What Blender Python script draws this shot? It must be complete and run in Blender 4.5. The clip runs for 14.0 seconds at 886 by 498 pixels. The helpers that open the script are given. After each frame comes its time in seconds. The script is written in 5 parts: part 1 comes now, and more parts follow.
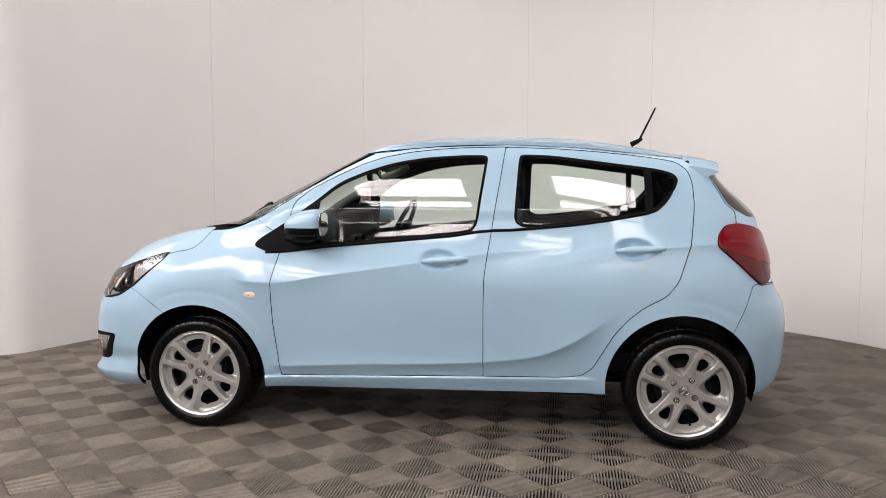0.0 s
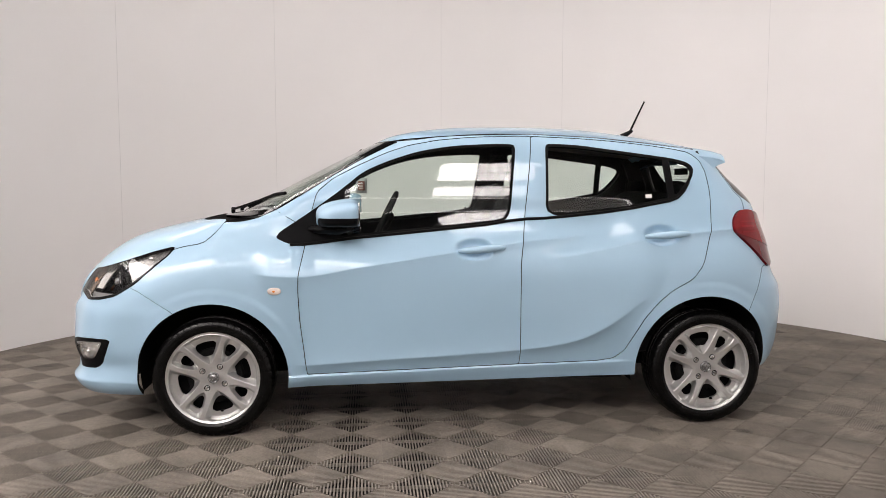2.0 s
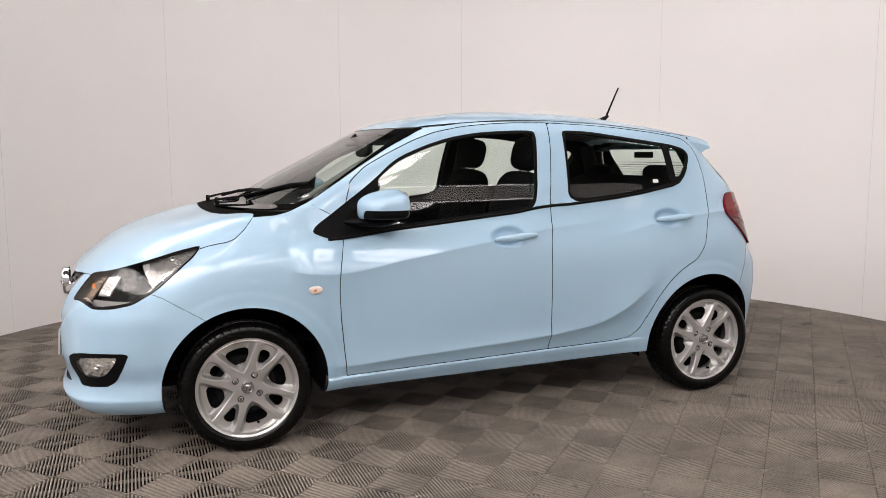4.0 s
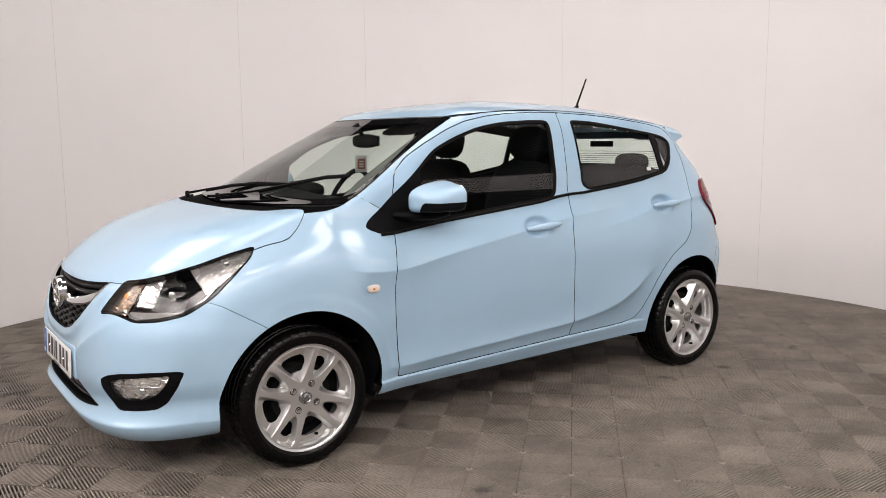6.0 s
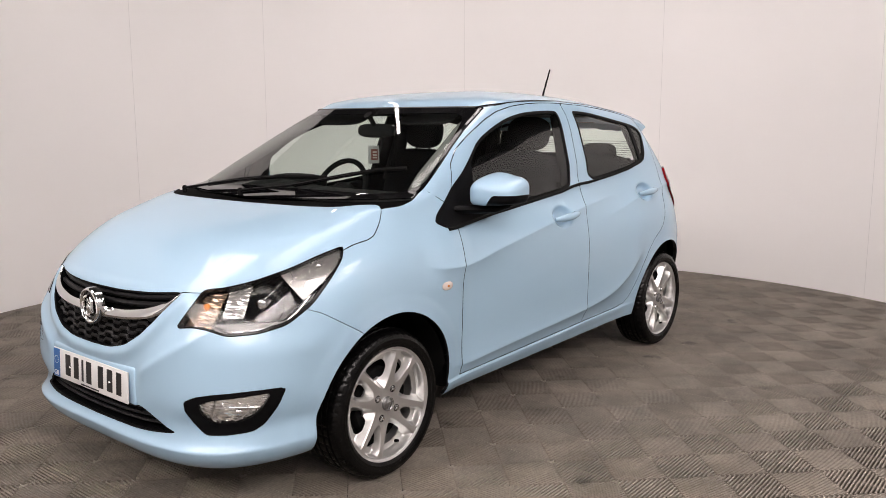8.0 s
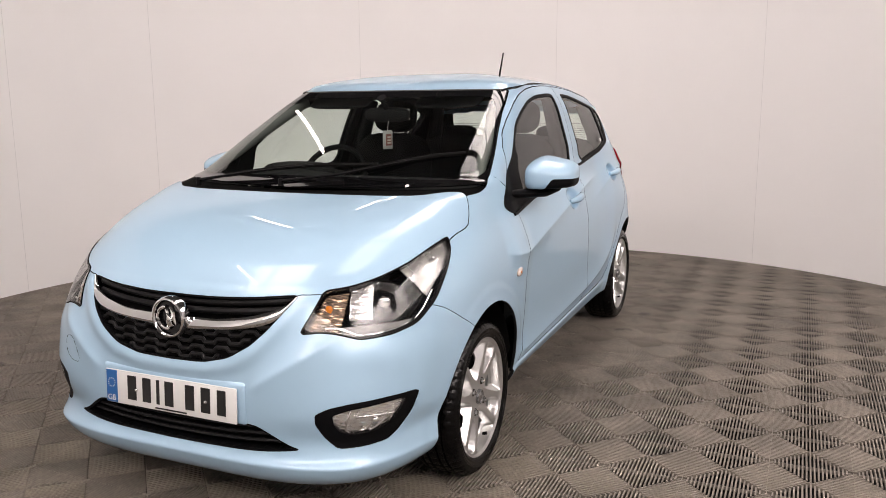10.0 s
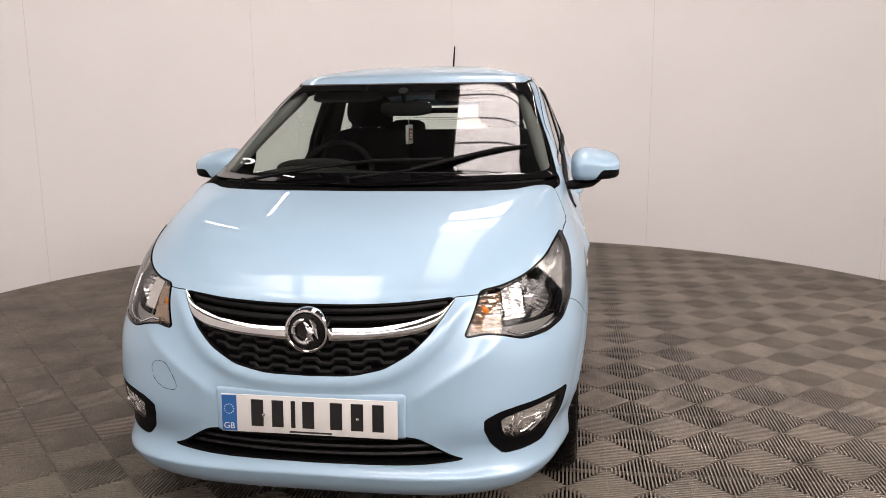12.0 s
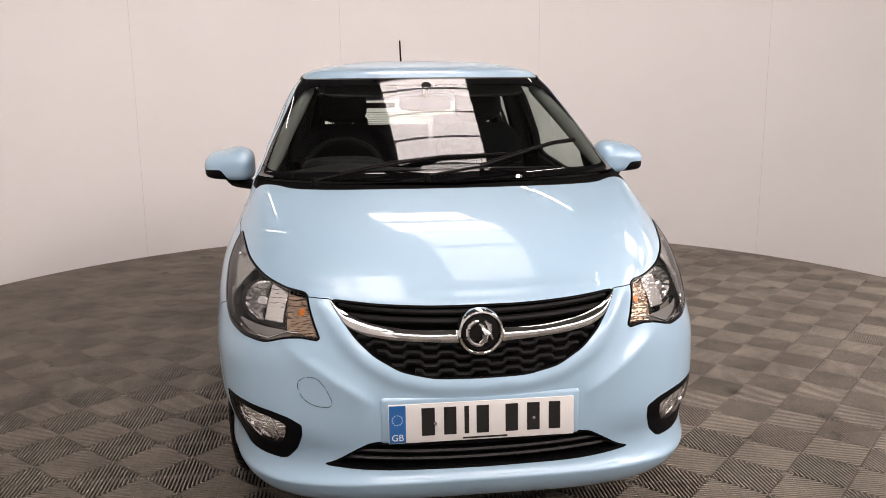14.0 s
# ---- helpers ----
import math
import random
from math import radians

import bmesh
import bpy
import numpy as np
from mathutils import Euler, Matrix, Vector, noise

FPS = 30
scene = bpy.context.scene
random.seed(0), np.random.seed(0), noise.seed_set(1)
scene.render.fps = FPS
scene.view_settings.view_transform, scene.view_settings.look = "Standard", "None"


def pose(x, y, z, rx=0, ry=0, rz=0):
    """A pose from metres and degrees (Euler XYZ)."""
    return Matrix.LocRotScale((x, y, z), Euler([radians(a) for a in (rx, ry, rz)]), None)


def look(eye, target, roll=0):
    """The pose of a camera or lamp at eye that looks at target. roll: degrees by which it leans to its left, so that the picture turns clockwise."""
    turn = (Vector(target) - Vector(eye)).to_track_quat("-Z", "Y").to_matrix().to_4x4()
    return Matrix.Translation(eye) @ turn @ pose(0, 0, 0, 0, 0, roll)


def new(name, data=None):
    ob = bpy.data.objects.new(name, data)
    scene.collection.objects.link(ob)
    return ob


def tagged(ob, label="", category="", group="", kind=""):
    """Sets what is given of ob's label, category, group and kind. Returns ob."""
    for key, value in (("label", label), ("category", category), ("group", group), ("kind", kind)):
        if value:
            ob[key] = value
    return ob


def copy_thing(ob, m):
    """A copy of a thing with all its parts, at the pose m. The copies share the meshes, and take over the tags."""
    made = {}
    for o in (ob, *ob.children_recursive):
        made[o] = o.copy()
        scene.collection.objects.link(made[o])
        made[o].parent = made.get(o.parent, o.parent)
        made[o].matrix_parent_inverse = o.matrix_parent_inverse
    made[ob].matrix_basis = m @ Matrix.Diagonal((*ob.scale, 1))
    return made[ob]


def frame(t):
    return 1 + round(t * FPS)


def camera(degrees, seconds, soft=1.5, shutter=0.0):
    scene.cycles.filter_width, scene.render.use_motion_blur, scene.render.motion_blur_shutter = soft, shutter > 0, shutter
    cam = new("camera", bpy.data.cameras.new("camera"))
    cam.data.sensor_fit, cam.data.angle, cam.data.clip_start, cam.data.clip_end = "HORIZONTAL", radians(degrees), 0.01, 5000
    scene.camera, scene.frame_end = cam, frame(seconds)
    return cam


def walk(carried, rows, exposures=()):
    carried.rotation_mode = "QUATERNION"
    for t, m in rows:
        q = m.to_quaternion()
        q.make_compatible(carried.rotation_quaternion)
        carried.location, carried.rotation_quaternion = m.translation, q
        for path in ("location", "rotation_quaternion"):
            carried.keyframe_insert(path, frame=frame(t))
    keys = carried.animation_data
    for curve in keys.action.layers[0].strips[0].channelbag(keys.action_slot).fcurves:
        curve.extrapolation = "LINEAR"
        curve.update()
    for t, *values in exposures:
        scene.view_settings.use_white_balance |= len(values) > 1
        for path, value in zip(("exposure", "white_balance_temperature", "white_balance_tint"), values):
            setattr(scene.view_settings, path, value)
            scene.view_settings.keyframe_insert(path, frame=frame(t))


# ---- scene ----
cam = camera(57.6, 14.0, soft=0.35)
PATH = [
    (0, (0.642, -4.546, 1.245), (0.34, -2.576, 1.081), -0.0),
    (0.5, (0.376, -4.564, 1.238), (0.191, -2.58, 1.071), -0.0),
    (1, (0.082, -4.582, 1.194), (0.027, -2.589, 1.041), 0.0),
    (1.5, (-0.209, -4.563, 1.209), (-0.136, -2.572, 1.042), -0.0),
    (2, (-0.473, -4.531, 1.2), (-0.285, -2.547, 1.031), -0.0),
    (2.5, (-0.746, -4.475, 1.22), (-0.435, -2.508, 1.035), -0.2),
    (3, (-1.051, -4.389, 1.257), (-0.599, -2.453, 1.047), -0.2),
    (5.5, (-2.335, -3.738, 1.287), (-1.282, -2.058, 1.026), -0.5),
    (6, (-2.55, -3.568, 1.287), (-1.392, -1.96, 1.019), -0.5),
    (6.5, (-2.745, -3.387, 1.303), (-1.489, -1.856, 1.021), -0.4),
    (7, (-2.938, -3.184, 1.312), (-1.586, -1.739, 1.019), -0.3),
    (7.5, (-3.127, -2.963, 1.319), (-1.681, -1.614, 1.018), -0.1),
    (8, (-3.306, -2.726, 1.315), (-1.772, -1.48, 1.009), -0.1),
    (10.5, (-3.872, -1.498, 1.318), (-2.023, -0.824, 0.962), -0.3),
    (11, (-3.939, -1.23, 1.315), (-2.048, -0.687, 0.955), -0.2),
    (11.5, (-3.994, -0.976, 1.31), (-2.072, -0.552, 0.952), -0.4),
    (12, (-4.032, -0.72, 1.315), (-2.089, -0.415, 0.954), -0.6),
    (12.5, (-4.06, -0.435, 1.326), (-2.101, -0.265, 0.96), -0.8),
    (13, (-4.068, -0.166, 1.329), (-2.103, -0.127, 0.958), -0.9),
    (13.5, (-4.055, 0.102, 1.33), (-2.093, 0.002, 0.955), -0.7),
    (14, (-4.026, 0.349, 1.326), (-2.075, 0.119, 0.947), -0.6),
]
walk(cam, [(t, look(eye, target, roll)) for t, eye, target, roll in PATH],
     exposures=[(0, .90, 6800, 17), (6.5, .88, 6850, 19), (14, .80, 7150, 22)])


# ---- light: a white photo studio under a hall roof with daylight strips and added fill ----
world = bpy.data.worlds.new("hall_air")
scene.world = world
world.use_nodes = True
world.node_tree.nodes["Background"].inputs[0].default_value = (0.95, 0.97, 1.0, 1)
world.node_tree.nodes["Background"].inputs[1].default_value = 0.1


# ---- materials ----
def material(name, colour, rough=0.5, metal=0.0, vary=0.0, scale=20.0, bump=0.0, bump_scale=200.0, coat=0.0, rough_vary=0.0, emit=0.0, specular=0.5):
    m = bpy.data.materials.new(name)
    m.use_nodes = True
    nt = m.node_tree
    p = nt.nodes["Principled BSDF"]
    p.inputs["Base Color"].default_value = (*colour, 1)
    p.inputs["Roughness"].default_value = rough
    p.inputs["Metallic"].default_value = metal
    p.inputs["Coat Weight"].default_value = coat
    p.inputs["Coat Roughness"].default_value = 0.02
    p.inputs["Specular IOR Level"].default_value = specular
    if emit:
        p.inputs["Emission Color"].default_value = (*colour, 1)
        p.inputs["Emission Strength"].default_value = emit
    if vary or bump or rough_vary:
        co = nt.nodes.new("ShaderNodeTexCoord")
    if vary:
        n = nt.nodes.new("ShaderNodeTexNoise")
        n.inputs["Scale"].default_value, n.inputs["Detail"].default_value = scale, 6
        nt.links.new(co.outputs["Object"], n.inputs["Vector"])
        mix = nt.nodes.new("ShaderNodeMix")
        mix.data_type = "RGBA"
        mix.inputs["A"].default_value = (*[c * (1 - vary) for c in colour], 1)
        mix.inputs["B"].default_value = (*[min(1, c * (1 + vary)) for c in colour], 1)
        nt.links.new(n.outputs["Fac"], mix.inputs["Factor"])
        nt.links.new(mix.outputs["Result"], p.inputs["Base Color"])
    if rough_vary:
        n = nt.nodes.new("ShaderNodeTexNoise")
        n.inputs["Scale"].default_value, n.inputs["Detail"].default_value = scale * .6, 5
        nt.links.new(co.outputs["Object"], n.inputs["Vector"])
        r = nt.nodes.new("ShaderNodeMapRange")
        r.inputs["To Min"].default_value, r.inputs["To Max"].default_value = rough - rough_vary, rough + rough_vary
        nt.links.new(n.outputs["Fac"], r.inputs["Value"])
        nt.links.new(r.outputs["Result"], p.inputs["Roughness"])
    if bump:
        n = nt.nodes.new("ShaderNodeTexNoise")
        n.inputs["Scale"].default_value, n.inputs["Detail"].default_value = bump_scale, 3
        nt.links.new(co.outputs["Object"], n.inputs["Vector"])
        b = nt.nodes.new("ShaderNodeBump")
        b.inputs["Strength"].default_value, b.inputs["Distance"].default_value = bump, 0.002
        nt.links.new(n.outputs["Fac"], b.inputs["Height"])
        nt.links.new(b.outputs["Normal"], p.inputs["Normal"])
    return m


def glass_sheet(name, tint, gloss_boost=1.0, rough=0.0):
    """A thin pane: tinted see-through with a mirror film that grows towards grazing angles."""
    m = bpy.data.materials.new(name)
    m.use_nodes = True
    nt = m.node_tree
    nt.nodes.remove(nt.nodes["Principled BSDF"])
    out = nt.nodes["Material Output"]
    clear, gloss, mix, fres = (nt.nodes.new("ShaderNode" + k) for k in ("BsdfTransparent", "BsdfGlossy", "MixShader", "LayerWeight"))
    clear.inputs["Color"].default_value = (*tint, 1)
    gloss.inputs["Roughness"].default_value = rough
    fres.inputs["Blend"].default_value = .5
    power, film = nt.nodes.new("ShaderNodeMath"), nt.nodes.new("ShaderNodeMapRange")
    power.operation = "POWER"
    power.inputs[1].default_value = 5
    film.inputs["To Min"].default_value = .078 * gloss_boost
    nt.links.new(fres.outputs["Facing"], power.inputs[0])
    nt.links.new(power.outputs[0], film.inputs["Value"])
    nt.links.new(film.outputs["Result"], mix.inputs[0])
    nt.links.new(clear.outputs[0], mix.inputs[1])
    nt.links.new(gloss.outputs[0], mix.inputs[2])
    nt.links.new(mix.outputs[0], out.inputs["Surface"])
    return m


PAINT = material("pale_blue_paint", (0.362, 0.553, 0.70), rough=0.46, metal=0.10, vary=0.02, scale=3.0, coat=.80)
BLACK = material("black_plastic", (0.004, 0.004, 0.0045), rough=0.5, bump=0.15, bump_scale=600, rough_vary=.06, specular=.07)
GLOSS_BLACK = material("gloss_black", (0.005, 0.005, 0.0055), rough=0.12, rough_vary=.03, specular=.35)
SEAL = material("rubber_seal", (0.006, 0.006, 0.006), rough=0.5, rough_vary=.08, specular=.05)
INNER = material("cabin_trim", (0.007, 0.007, 0.0075), rough=0.7, vary=.15, scale=40, bump=.2, bump_scale=500, specular=.15)
TAIL_BAR = material("light_red_lamp_bar", (0.24, 0.004, 0.008), rough=0.12, specular=.2, vary=.1, scale=80)
TAIL_DARK = material("dark_red_lamp_glass", (0.11, 0.0014, 0.003), rough=0.07, specular=.4, vary=.15, scale=60)
COWL = material("matt_black_scuttle", (0.003, 0.003, 0.003), rough=0.7, bump=.2, bump_scale=500, specular=.02, rough_vary=.05)
HEADLINER = material("grey_headliner", (0.20, 0.20, 0.19), rough=.95, vary=.06, scale=30, bump=.2, bump_scale=900, specular=.1)
LAMP_SILVER = material("lamp_silver", (0.46, 0.455, 0.44), rough=0.26, metal=.8, bump=.25, bump_scale=30, rough_vary=.08)
LAMP_PLATE = material("lamp_mirror_plate", (0.84, 0.83, 0.80), rough=0.14, metal=.75, rough_vary=.05, bump=.12, bump_scale=20)
AMBER_CHROME = material("amber_tinted_reflector", (0.50, 0.37, 0.27), rough=0.14, metal=.85, vary=.4, scale=70, bump=.3, bump_scale=60, rough_vary=.05)
LAMP_GREY = material("lamp_tray_grey", (0.22, 0.22, 0.21), rough=0.3, vary=.1, scale=60)
FRIT = material("printed_glass_border", (0.004, 0.004, 0.0045), rough=0.03, specular=.45, rough_vary=.01)
GRILLE_BLACK = material("grille_plastic", (0.008, 0.008, 0.0085), rough=0.36, specular=.25, rough_vary=.05)
FOG_CHROME = material("fog_reflector", (0.90, 0.89, 0.86), rough=0.09, metal=.85, bump=.45, bump_scale=30, rough_vary=.05)
PILLAR_TRIM = material("grey_pillar_trim", (0.12, 0.122, 0.117), rough=0.7, vary=.05)
CLOTH = material("seat_cloth", (0.008, 0.008, 0.009), rough=0.95, vary=.12, scale=120, bump=.15, bump_scale=500, specular=.05)
CHROME = material("chrome", (0.82, 0.82, 0.82), rough=0.06, metal=1.0, rough_vary=.02)
REFLECTOR = material("lamp_reflector", (0.86, 0.86, 0.85), rough=0.10, metal=.88, rough_vary=.04, bump=.9, bump_scale=45)
ALLOY = material("silver_wheel_paint", (0.64, 0.64, 0.63), rough=0.32, metal=0.85, vary=.05, scale=90, rough_vary=.06, coat=.25)
WHEEL_CAP = material("dark_wheel_cap", (0.30, 0.30, 0.30), rough=0.25, metal=.8, rough_vary=.08, vary=.2, scale=150)
RUBBER = material("tyre_rubber", (0.0025, 0.0025, 0.0025), rough=0.24, vary=.25, scale=60, bump=.10, bump_scale=300, rough_vary=.08, specular=.22)
UNDER = material("underbody", (0.006, 0.006, 0.006), rough=0.9, vary=.3, scale=15, specular=.1)
TAIL_RED = material("red_lamp_glass", (0.20, 0.002, 0.005), rough=0.09, specular=.35, vary=.15, scale=60)
AMBER = material("amber_bulb", (0.75, 0.22, 0.02), rough=0.2, coat=.6, vary=.2, scale=120)
CLEAR = glass_sheet("clear_lamp_cover", (0.97, 0.97, 0.97), .5)
WINDOW = glass_sheet("side_window_glass", (0.89, 0.96, 0.92))
SCREEN = glass_sheet("windscreen_glass", (0.89, 0.96, 0.92))
PLATE_WHITE = material("plate_white", (0.72, 0.72, 0.70), rough=0.35, vary=.03, scale=20)
PLATE_BLUE = material("plate_blue", (0.01, 0.12, 0.36), rough=0.35, vary=.05)
INK = material("black_print", (0.010, 0.010, 0.010), rough=0.4, vary=.05)
WHITE_PAINT = material("white_wall_paint", (0.89, 0.876, 0.862), rough=0.6, vary=.045, scale=.9, bump=.08, bump_scale=60)



# ---- meshes: sheets that are cut along outlines ----
def mesh_object(name, verts, faces, mats, parent=None, label="", index=None, smooth=38):
    me = bpy.data.meshes.new(name)
    me.from_pydata([tuple(map(float, v)) for v in verts], [], [tuple(int(i) for i in f) for f in faces])
    for m in mats if isinstance(mats, (list, tuple)) else [mats]:
        me.materials.append(m)
    if index is not None:
        me.polygons.foreach_set("material_index", np.asarray(index, np.int32))
    if smooth:
        me.polygons.foreach_set("use_smooth", np.ones(len(me.polygons), bool))
        me.set_sharp_from_angle(angle=radians(smooth))
    me.update()
    ob = new(name, me)
    ob.parent = parent
    if label:
        ob["label"] = label
    return ob


def part(name, bm, mat, parent=None, label="", smooth=38):
    """Links a bmesh as one mesh object under a thing or a part."""
    bmesh.ops.recalc_face_normals(bm, faces=bm.faces)
    me = bpy.data.meshes.new(name)
    bm.to_mesh(me)
    bm.free()
    me.materials.append(mat)
    if smooth:
        me.polygons.foreach_set("use_smooth", np.ones(len(me.polygons), bool))
        me.set_sharp_from_angle(angle=radians(smooth))
    ob = new(name, me)
    ob.parent = parent
    if label:
        ob["label"] = label
    return ob


def empty(name, parent=None, label=""):
    ob = new(name)
    ob.parent = parent
    if label:
        ob["label"] = label
    return ob


def compact(V, T):
    used, inv = np.unique(T, return_inverse=True)
    return V[used], inv.reshape(T.shape)


def cut(mesh, f):
    """Cuts a triangle sheet where f is zero: the piece where f < 0, and the rest."""
    V, T = mesh
    if not len(T):
        return mesh, mesh
    d = f(V)
    d = np.where(np.abs(d) < 1e-7, 1e-7, d)
    neg = d[T] < 0
    k = neg.sum(1)
    pieces, pairs = {True: [T[k == 3]], False: [T[k == 0]]}, []
    jobs = []
    for lone_neg in (True, False):
        pick = k == (1 if lone_neg else 2)
        sel, flags = T[pick], neg[pick] if lone_neg else ~neg[pick]
        if not len(sel):
            continue
        lone, row = flags.argmax(1), np.arange(len(sel))
        a, b, c = (sel[row, (lone + i) % 3] for i in range(3))
        jobs.append((lone_neg, a, b, c))
        pairs += [np.sort(np.c_[a, b], 1), np.sort(np.c_[a, c], 1)]
    if jobs:
        edges, inv = np.unique(np.concatenate(pairs), axis=0, return_inverse=True)
        inv = inv.reshape(-1)
        u = d[edges[:, 0]] / (d[edges[:, 0]] - d[edges[:, 1]])
        points = V[edges[:, 0]] + (V[edges[:, 1]] - V[edges[:, 0]]) * u[:, None]
        at, base = 0, len(V)
        V = np.concatenate([V, points])
        for lone_neg, a, b, c in jobs:
            p, q = base + inv[at:at + len(a)], base + inv[at + len(a):at + 2 * len(a)]
            at += 2 * len(a)
            pieces[lone_neg].append(np.c_[a, p, q])
            pieces[not lone_neg] += [np.c_[p, b, c], np.c_[p, c, q]]
    return tuple(compact(V, np.concatenate(pieces[s])) for s in (True, False))


def rounded(points, rounds=2, ratio=.22):
    """An outline with its corners cut off softly."""
    p = np.array(points, float)
    for _ in range(rounds):
        q = np.roll(p, -1, 0)
        p = np.stack([p * (1 - ratio) + q * ratio, p * ratio + q * (1 - ratio)], 1).reshape(-1, 2)
    return p


def outline(points, chart, where=None, rounds=2, ratio=.2):
    """A function of places: the distance from an outline in a chart, negative inside it."""
    p = rounded(points, rounds, ratio) if rounds else np.array(points, float)

    def f(V):
        uv = chart(V)
        best, sign = np.full(len(uv), 9.0), np.zeros(len(uv), bool)
        for a, b in zip(p, np.roll(p, -1, 0)):
            ab, ap = b - a, uv - a
            h = np.clip((ap @ ab) / (ab @ ab + 1e-12), 0, 1)
            best = np.minimum(best, np.linalg.norm(ap - h[:, None] * ab, axis=1))
            cross = (a[1] > uv[:, 1]) != (b[1] > uv[:, 1])
            sign ^= cross & (uv[:, 0] < (b[0] - a[0]) * (uv[:, 1] - a[1]) / (b[1] - a[1] + 1e-12) + a[0])
        d = np.where(sign, -best, best)
        return d if where is None else np.where(where(V), d, np.maximum(d, .05))
    return f


side_chart = lambda V: V[:, [0, 2]]
front_chart = lambda V: np.c_[-V[:, 1], V[:, 2]]
plan_chart = lambda V: np.c_[V[:, 0], -V[:, 1]]
corner_chart = lambda V: np.c_[(V[:, 0] + 1.9 - V[:, 1]) * .7071, V[:, 2]]


def take(mesh, f, gap=.0018):
    """The piece inside an outline and the rest, with a joint between them."""
    return cut(mesh, lambda V: f(V) + gap)[0], cut(mesh, lambda V: f(V) - gap)[1]


def mirror(mesh):
    return mesh[0] * np.array([1, -1, 1]), mesh[1][:, ::-1]


def whole(mesh):
    """A half sheet and its mirror image as one."""
    V = np.concatenate([mesh[0], mirror(mesh)[0]])
    T = np.concatenate([mesh[1], mirror(mesh)[1] + len(mesh[0])])
    key = np.round(V, 4)
    _, first, inv = np.unique(key, axis=0, return_index=True, return_inverse=True)
    T = inv.reshape(-1)[T]
    T = T[(T[:, 0] != T[:, 1]) & (T[:, 1] != T[:, 2]) & (T[:, 0] != T[:, 2])]
    return compact(V[first], T)


def vertex_normals(V, T):
    n = np.cross(V[T[:, 1]] - V[T[:, 0]], V[T[:, 2]] - V[T[:, 0]])
    out = np.zeros_like(V)
    for i in range(3):
        np.add.at(out, T[:, i], n)
    return out / (np.linalg.norm(out, axis=1, keepdims=True) + 1e-12)


def shifted(mesh, off):
    return mesh[0] + vertex_normals(*mesh) * off, mesh[1]


def faceted(mesh, deep):
    """A sheet broken into small facets, like a pressed reflector."""
    V, T = mesh
    return V + vertex_normals(V, T) * np.random.default_rng(7).uniform(-deep, deep, (len(V), 1)), T


def panel(name, mesh, mats, parent, label="", thick=.012, lift=0.0, smooth=38):
    """A sheet with thickness: outer face, inner face and the folded edge between them."""
    V, T = mesh
    n = vertex_normals(V, T)
    V = V + n * lift
    e = np.concatenate([T[:, [0, 1]], T[:, [1, 2]], T[:, [2, 0]]])
    _, inv, count = np.unique(np.sort(e, 1), axis=0, return_inverse=True, return_counts=True)
    e = e[count[inv.reshape(-1)] == 1]
    N = len(V)
    faces = np.concatenate([T, T[:, ::-1] + N, np.c_[e[:, 1], e[:, 0], e[:, 0] + N], np.c_[e[:, 1], e[:, 0] + N, e[:, 1] + N]])
    index = np.r_[np.zeros(len(T)), np.ones(len(T) + 2 * len(e))]
    mats = mats if isinstance(mats, (list, tuple)) else [mats, mats]
    return mesh_object(name, np.concatenate([V, V - n * thick]), faces, mats, parent, label, index, smooth)


def sheet(name, mesh, mat, parent, label="", lift=0.0):
    V, T = mesh
    return mesh_object(name, V + vertex_normals(V, T) * lift, T, mat, parent, label)


def add_box(bm, x0, x1, y0, y1, z0, z1, bevel=0.0, segments=2, m=None):
    g = bmesh.ops.create_cube(bm, size=1)
    vs = g["verts"]
    for v in vs:
        v.co = Vector(((x0 + x1) / 2 + v.co.x * (x1 - x0), (y0 + y1) / 2 + v.co.y * (y1 - y0), (z0 + z1) / 2 + v.co.z * (z1 - z0)))
    if bevel:
        es = list({e for v in vs for e in v.link_edges})
        r = bmesh.ops.bevel(bm, geom=es, offset=bevel, segments=segments, affect="EDGES", profile=.5)
        vs = list({v for f in r["faces"] for v in f.verts} | {v for v in vs if v.is_valid})
    if m is not None:
        bmesh.ops.transform(bm, matrix=m, verts=[v for v in vs if v.is_valid])
    return vs


def lathe(bm, profile, n=64, axis="Y", centre=(0, 0, 0)):
    """Turns a profile of (radius, along) pairs round an axis."""
    rows = []
    for i in range(n):
        a = 2 * math.pi * i / n
        row = []
        for r, h in profile:
            c, s = r * math.cos(a), r * math.sin(a)
            co = {"Y": (c, h, s), "X": (h, c, s), "Z": (c, s, h)}[axis]
            row.append(bm.verts.new(Vector(co) + Vector(centre)))
        rows.append(row)
    for i in range(n):
        a, b = rows[i], rows[(i + 1) % n]
        for j in range(len(profile) - 1):
            if profile[j][0] < 1e-6 and profile[j + 1][0] < 1e-6:
                continue
            bm.faces.new((a[j], a[j + 1], b[j + 1], b[j]))
    bmesh.ops.remove_doubles(bm, verts=bm.verts, dist=1e-6)


